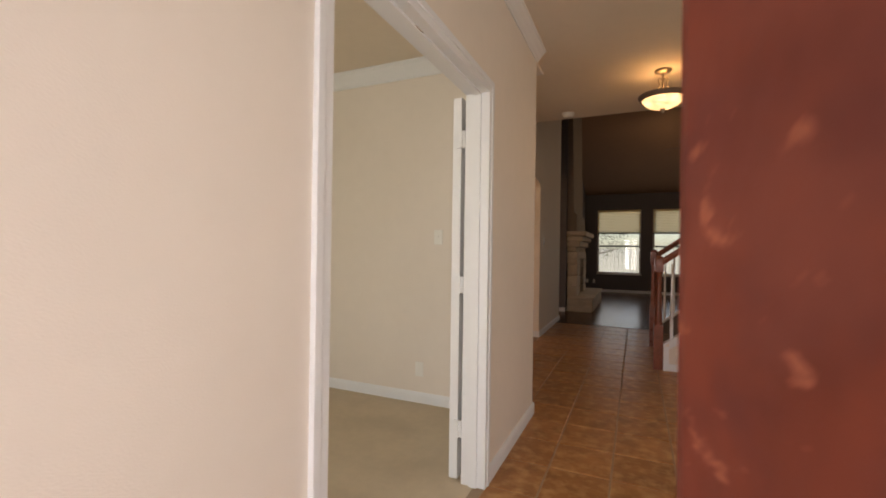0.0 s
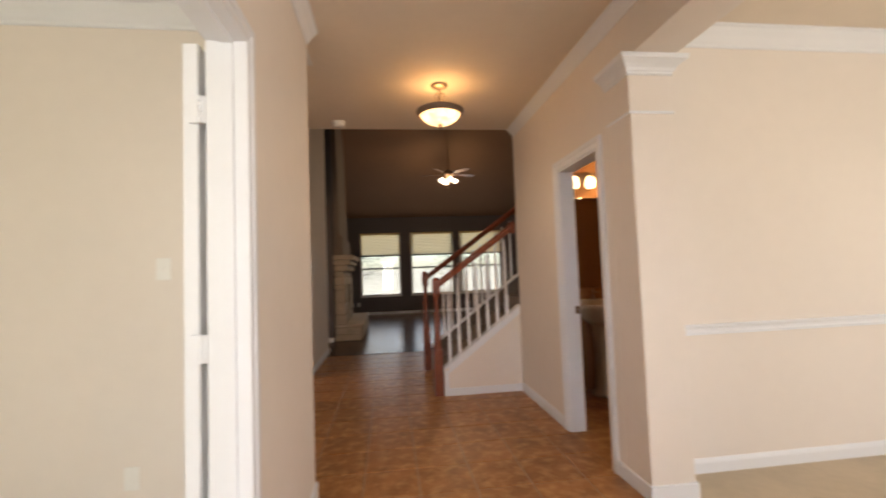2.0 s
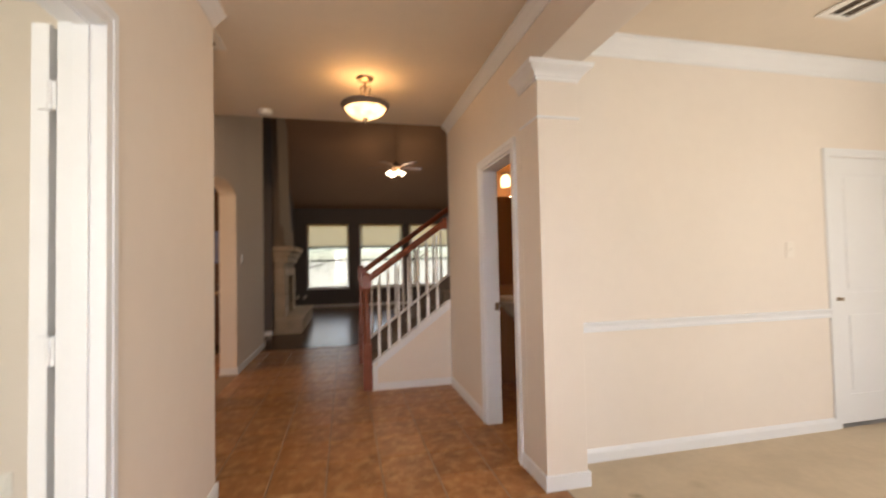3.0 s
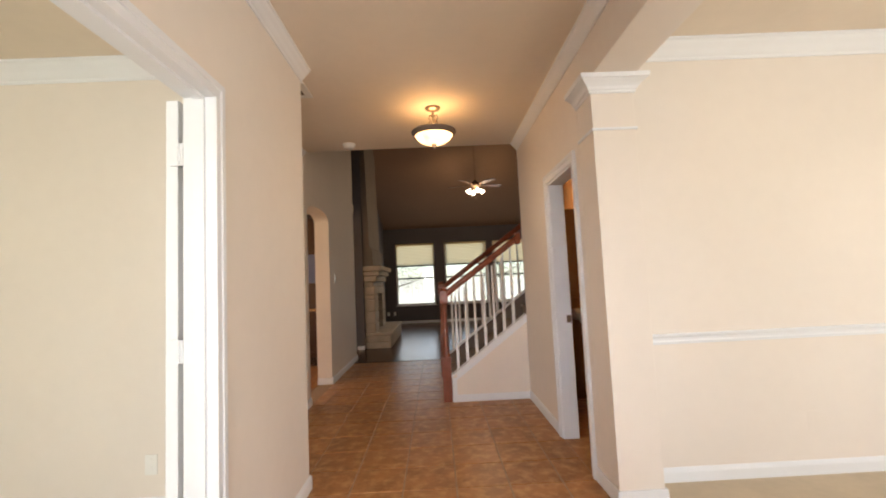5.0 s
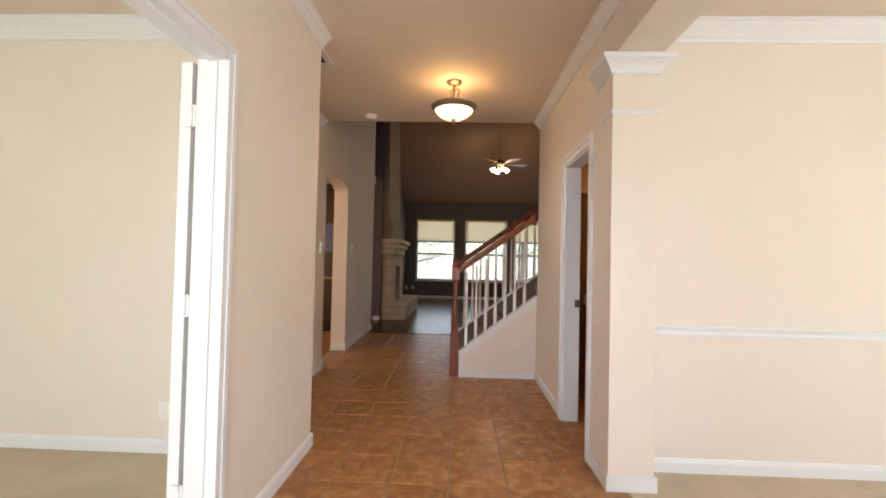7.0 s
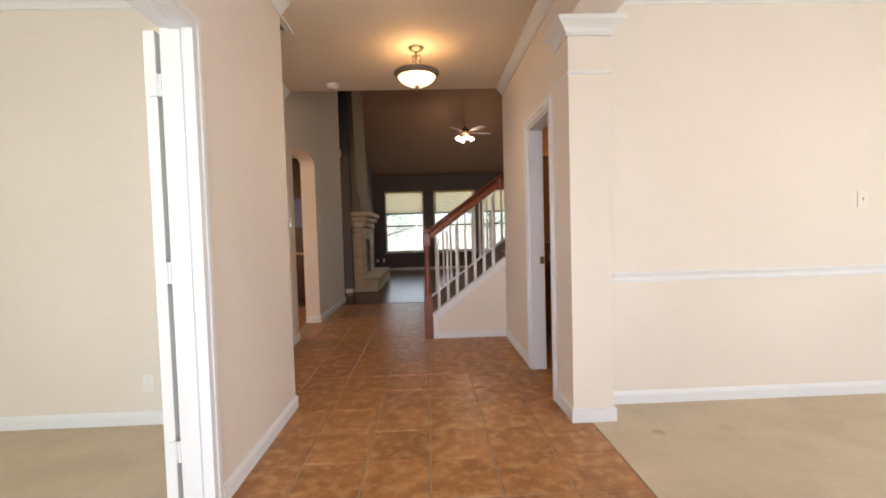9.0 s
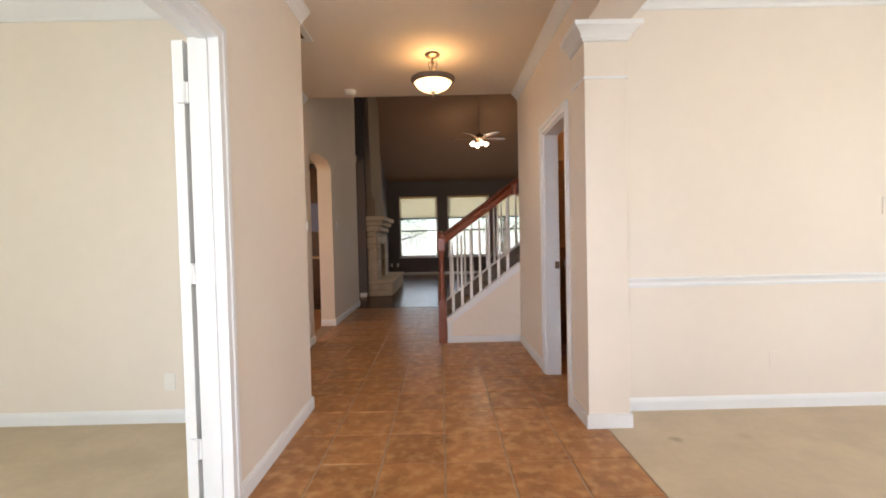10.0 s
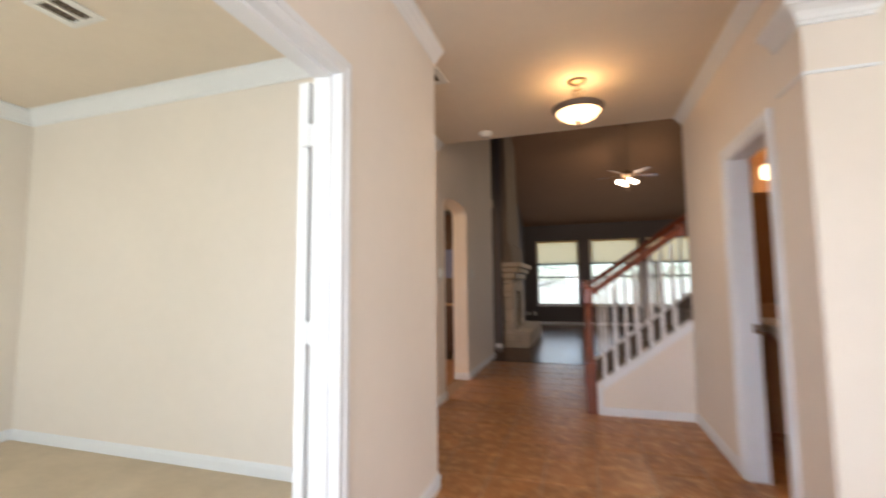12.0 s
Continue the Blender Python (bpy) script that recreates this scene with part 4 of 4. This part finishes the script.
# kitchen glimpsed through the arch
k = thing("kitchen_cabinet", "dark stained kitchen base cabinet with a pale counter", "cabinet")
bm = bmesh.new()
box(bm, -2.4, 9.66, 0.1, -1.35, 10.26, 0.84, 0.004)
part("body", bm, CABINET, k)
for a in (-2.39, -1.87):
    bm = bmesh.new()
    box(bm, a, 9.64, 0.13, a + 0.5, 9.66, 0.82, 0.004)
    part("door", bm, CABINET, k)
bm = bmesh.new()
box(bm, -2.42, 9.62, 0.84, -1.33, 10.265, 0.88, 0.006)
part("countertop", bm, GRANITE, k, "tan granite counter")
bm = bmesh.new()
box(bm, -2.38, 9.645, 0.0, -1.37, 10.2, 0.1)
part("toe_kick", bm, CABINET, k)
# a dark block under a plain blue one, above the counter
k = thing("wall_oven", "dark block with a plain blue block above it", "oven")
bm = bmesh.new()
box(bm, -2.2, 9.8, 0.881, -1.4, 10.265, 1.36, 0.006)
part("body", bm, CABINET, k)
bm = bmesh.new()
box(bm, -2.2, 9.78, 1.362, -1.4, 10.265, 1.9, 0.006)
part("blue_block", bm, COOLBLUE, k, "plain cool blue block")
k = thing("upper_cabinet", "dark stained kitchen wall cabinet", "cabinet")
bm = bmesh.new()
box(bm, -2.4, 9.9, 1.905, -1.35, 10.265, 2.6, 0.004)
part("body", bm, CABINET, k)

# ---------------------------------------------------------------- front windows of study and dining
# frame of the added, unseen light slot beside the front door
w = thing("window_6", "narrow white frame round the added light slot beside the front door", "window", kind="structure")
bm = bmesh.new()
for a in ((-0.06, 0.1, -0.035, 2.08), (0.195, 0.1, 0.22, 2.08), (-0.035, 0.1, 0.195, 0.125), (-0.035, 2.055, 0.195, 2.08)):
    box(bm, a[0], FY - 0.12, a[1], a[2], FY - 0.05, a[3], 0.003)
part("window_frame", bm, TRIM, w)
for n, (x0, x1) in enumerate(((-2.85, -0.95), (2.55, 4.45))):
    w = thing("window_%d" % (n + 4), "white framed front window", "window", kind="structure")
    bm = bmesh.new()
    for a in ((x0, 0.65, x0 + 0.06, 2.35), (x1 - 0.06, 0.65, x1, 2.35), (x0 + 0.06, 0.65, x1 - 0.06, 0.71), (x0 + 0.06, 2.29, x1 - 0.06, 2.35), ((x0 + x1) / 2 - 0.03, 0.71, (x0 + x1) / 2 + 0.03, 2.29)):
        box(bm, a[0], -0.57, a[1], a[2], -0.5, a[3], 0.003)
    part("window_frame", bm, TRIM, w)

# ---------------------------------------------------------------- garden


def tree(x, y, h, seed, spread):
    rnd = random.Random(seed)
    t = thing("tree", "leafy green garden tree behind the house", "tree", (x, y, -0.32), "garden trees")
    bm = bmesh.new()
    lathe(bm, [(0.2, 0), (0.14, 0.4), (0.11, h * 0.35), (0.07, h * 0.6), (0.02, h * 0.85), (0, h * 0.86)], 12)
    tips = []
    for k in range(12):
        a, z = rnd.uniform(0, 6.28), h * rnd.uniform(0.28, 0.75)
        tip = Vector((math.cos(a) * spread * rnd.uniform(0.5, 0.95), math.sin(a) * spread * rnd.uniform(0.5, 0.95), z + rnd.uniform(0.3, 1.0)))
        base = Vector((0, 0, z))
        d = (tip - base)
        q = d.to_track_quat('Z', 'Y').to_matrix()
        lathe(bm, [(0.05, 0), (0.03, d.length * 0.5), (0.008, d.length), (0, d.length)], 6, base, q)
        tips.append((base, tip))
    part("trunk", bm, BARK, t, "grey-brown trunk and limbs")
    verts, faces = [], []
    for base, tip in tips:
        for _ in range(420):
            c = base.lerp(tip, rnd.uniform(0.4, 1.1)) + Vector((rnd.gauss(0, 0.4), rnd.gauss(0, 0.4), rnd.gauss(0, 0.35)))
            r = Euler((rnd.uniform(0, 6), rnd.uniform(0, 6), rnd.uniform(0, 6))).to_matrix()
            s = rnd.uniform(0.025, 0.055)
            i = len(verts)
            for p in ((-s, 0, 0), (0, -s * 0.45, 0.01), (s, 0, 0), (0, s * 0.45, 0.01)):
                verts.append(c + r @ Vector(p))
            faces.append((i, i + 1, i + 2, i + 3))
    me = bpy.data.meshes.new("crown")
    me.from_pydata(verts, [], faces)
    me.materials.append(LEAF)
    ob = new("crown", me)
    ob.parent = t
    tagged(ob, "loose crown of small green leaves", kind="stuff")


tree(-1.6, 23.5, 4.6, 3, 1.9)
tree(4.6, 27.0, 5.2, 8, 2.1)
f = thing("garden_fence", "weathered wooden privacy fence at the end of the garden", "fence", (0, 33, -0.32))
me = None
for i in range(90):
    x = -10 + i * 0.24
    if me is None:
        bm = bmesh.new()
        prism(bm, [(-0.11, 0), (0.11, 0), (0.11, 1.75), (0.07, 1.8), (-0.07, 1.8), (-0.11, 1.75)], -0.01, 0.01, 'y')
        ob = part("slat", bm, FENCE, f)
        me = ob.data
    else:
        ob = new("slat", me)
        ob.parent = f
    ob.location = (x, 0, 0)
block("patio", -2.0, 15.56, -0.32, 6.0, 19.5, -0.2, CONCRETE, "pale concrete patio")

# ---------------------------------------------------------------- floor pieces
floor_t = block("floor", AX - 0.18, FY - 0.1, -0.0139, 1.816, 8.8, -0.0045, GROUT, "terracotta tiled hall floor with brown grout")
P, PX_ = 0.34, 0.332
tile_mesh = {}


def tile_at(x0, y0, x1, y1):
    g = 0.0045
    x0, y0, x1, y1 = x0 + g, y0 + g, x1 - g, y1 - g
    if x1 - x0 < 0.02 or y1 - y0 < 0.02:
        return
    key = (round(x1 - x0, 3), round(y1 - y0, 3))
    if key not in tile_mesh:
        w, l = key[0] / 2, key[1] / 2
        b = 0.004
        vs = [(-w, -l, -0.008), (w, -l, -0.008), (w, l, -0.008), (-w, l, -0.008), (-w, -l, -0.003), (w, -l, -0.003), (w, l, -0.003), (-w, l, -0.003),
              (-w + b, -l + b, 0), (w - b, -l + b, 0), (w - b, l - b, 0), (-w + b, l - b, 0)]
        fs = [(0, 1, 5, 4), (1, 2, 6, 5), (2, 3, 7, 6), (3, 0, 4, 7), (4, 5, 9, 8), (5, 6, 10, 9), (6, 7, 11, 10), (7, 4, 8, 11), (8, 9, 10, 11)]
        me = bpy.data.meshes.new("tile")
        me.from_pydata(vs, [], fs)
        me.materials.append(TILE)
        tile_mesh[key] = me
    ob = new("tile", tile_mesh[key])
    ob.parent = floor_t
    ob.location = ((x0 + x1) / 2, (y0 + y1) / 2, random.uniform(-0.0006, 0.0006))


j = -10
while 4.005 + P * j < 8.8:
    ya, yb = max(4.005 + P * j, FY), min(4.005 + P * (j + 1), 8.8)
    j += 1
    if yb <= FY:
        continue
    mid = (ya + yb) / 2
    xl = LX if mid < TY else AX
    xr = 1.816 if mid < 4.02 else RX
    i = -5
    while 0.486 + PX_ * i < xr:
        a, b = max(0.486 + PX_ * i, xl), min(0.486 + PX_ * (i + 1), xr)
        i += 1
        if b > a:
            tile_at(a, ya, b, yb)
wood = block("floor_planks", -3.6, 8.8, -0.0039, 0.9, 8.815, 0.003, CABINET, "dark threshold strip between tile and wood")
plank_mesh = None
for i in range(40):
    for jj in range(4):
        x = -0.88 + i * 0.125
        l = 1.645
        y = 8.816 + jj * l
        if plank_mesh is None:
            bm = bmesh.new()
            box(bm, 0, 0, -0.003, 0.1235, l - 0.002, 0.004, 0.001)
            ob = part("plank", bm, DARKWOOD, wood)
            plank_mesh = ob.data
        else:
            ob = new("plank", plank_mesh)
            ob.parent = wood
        ob.location = (x, y, 0)
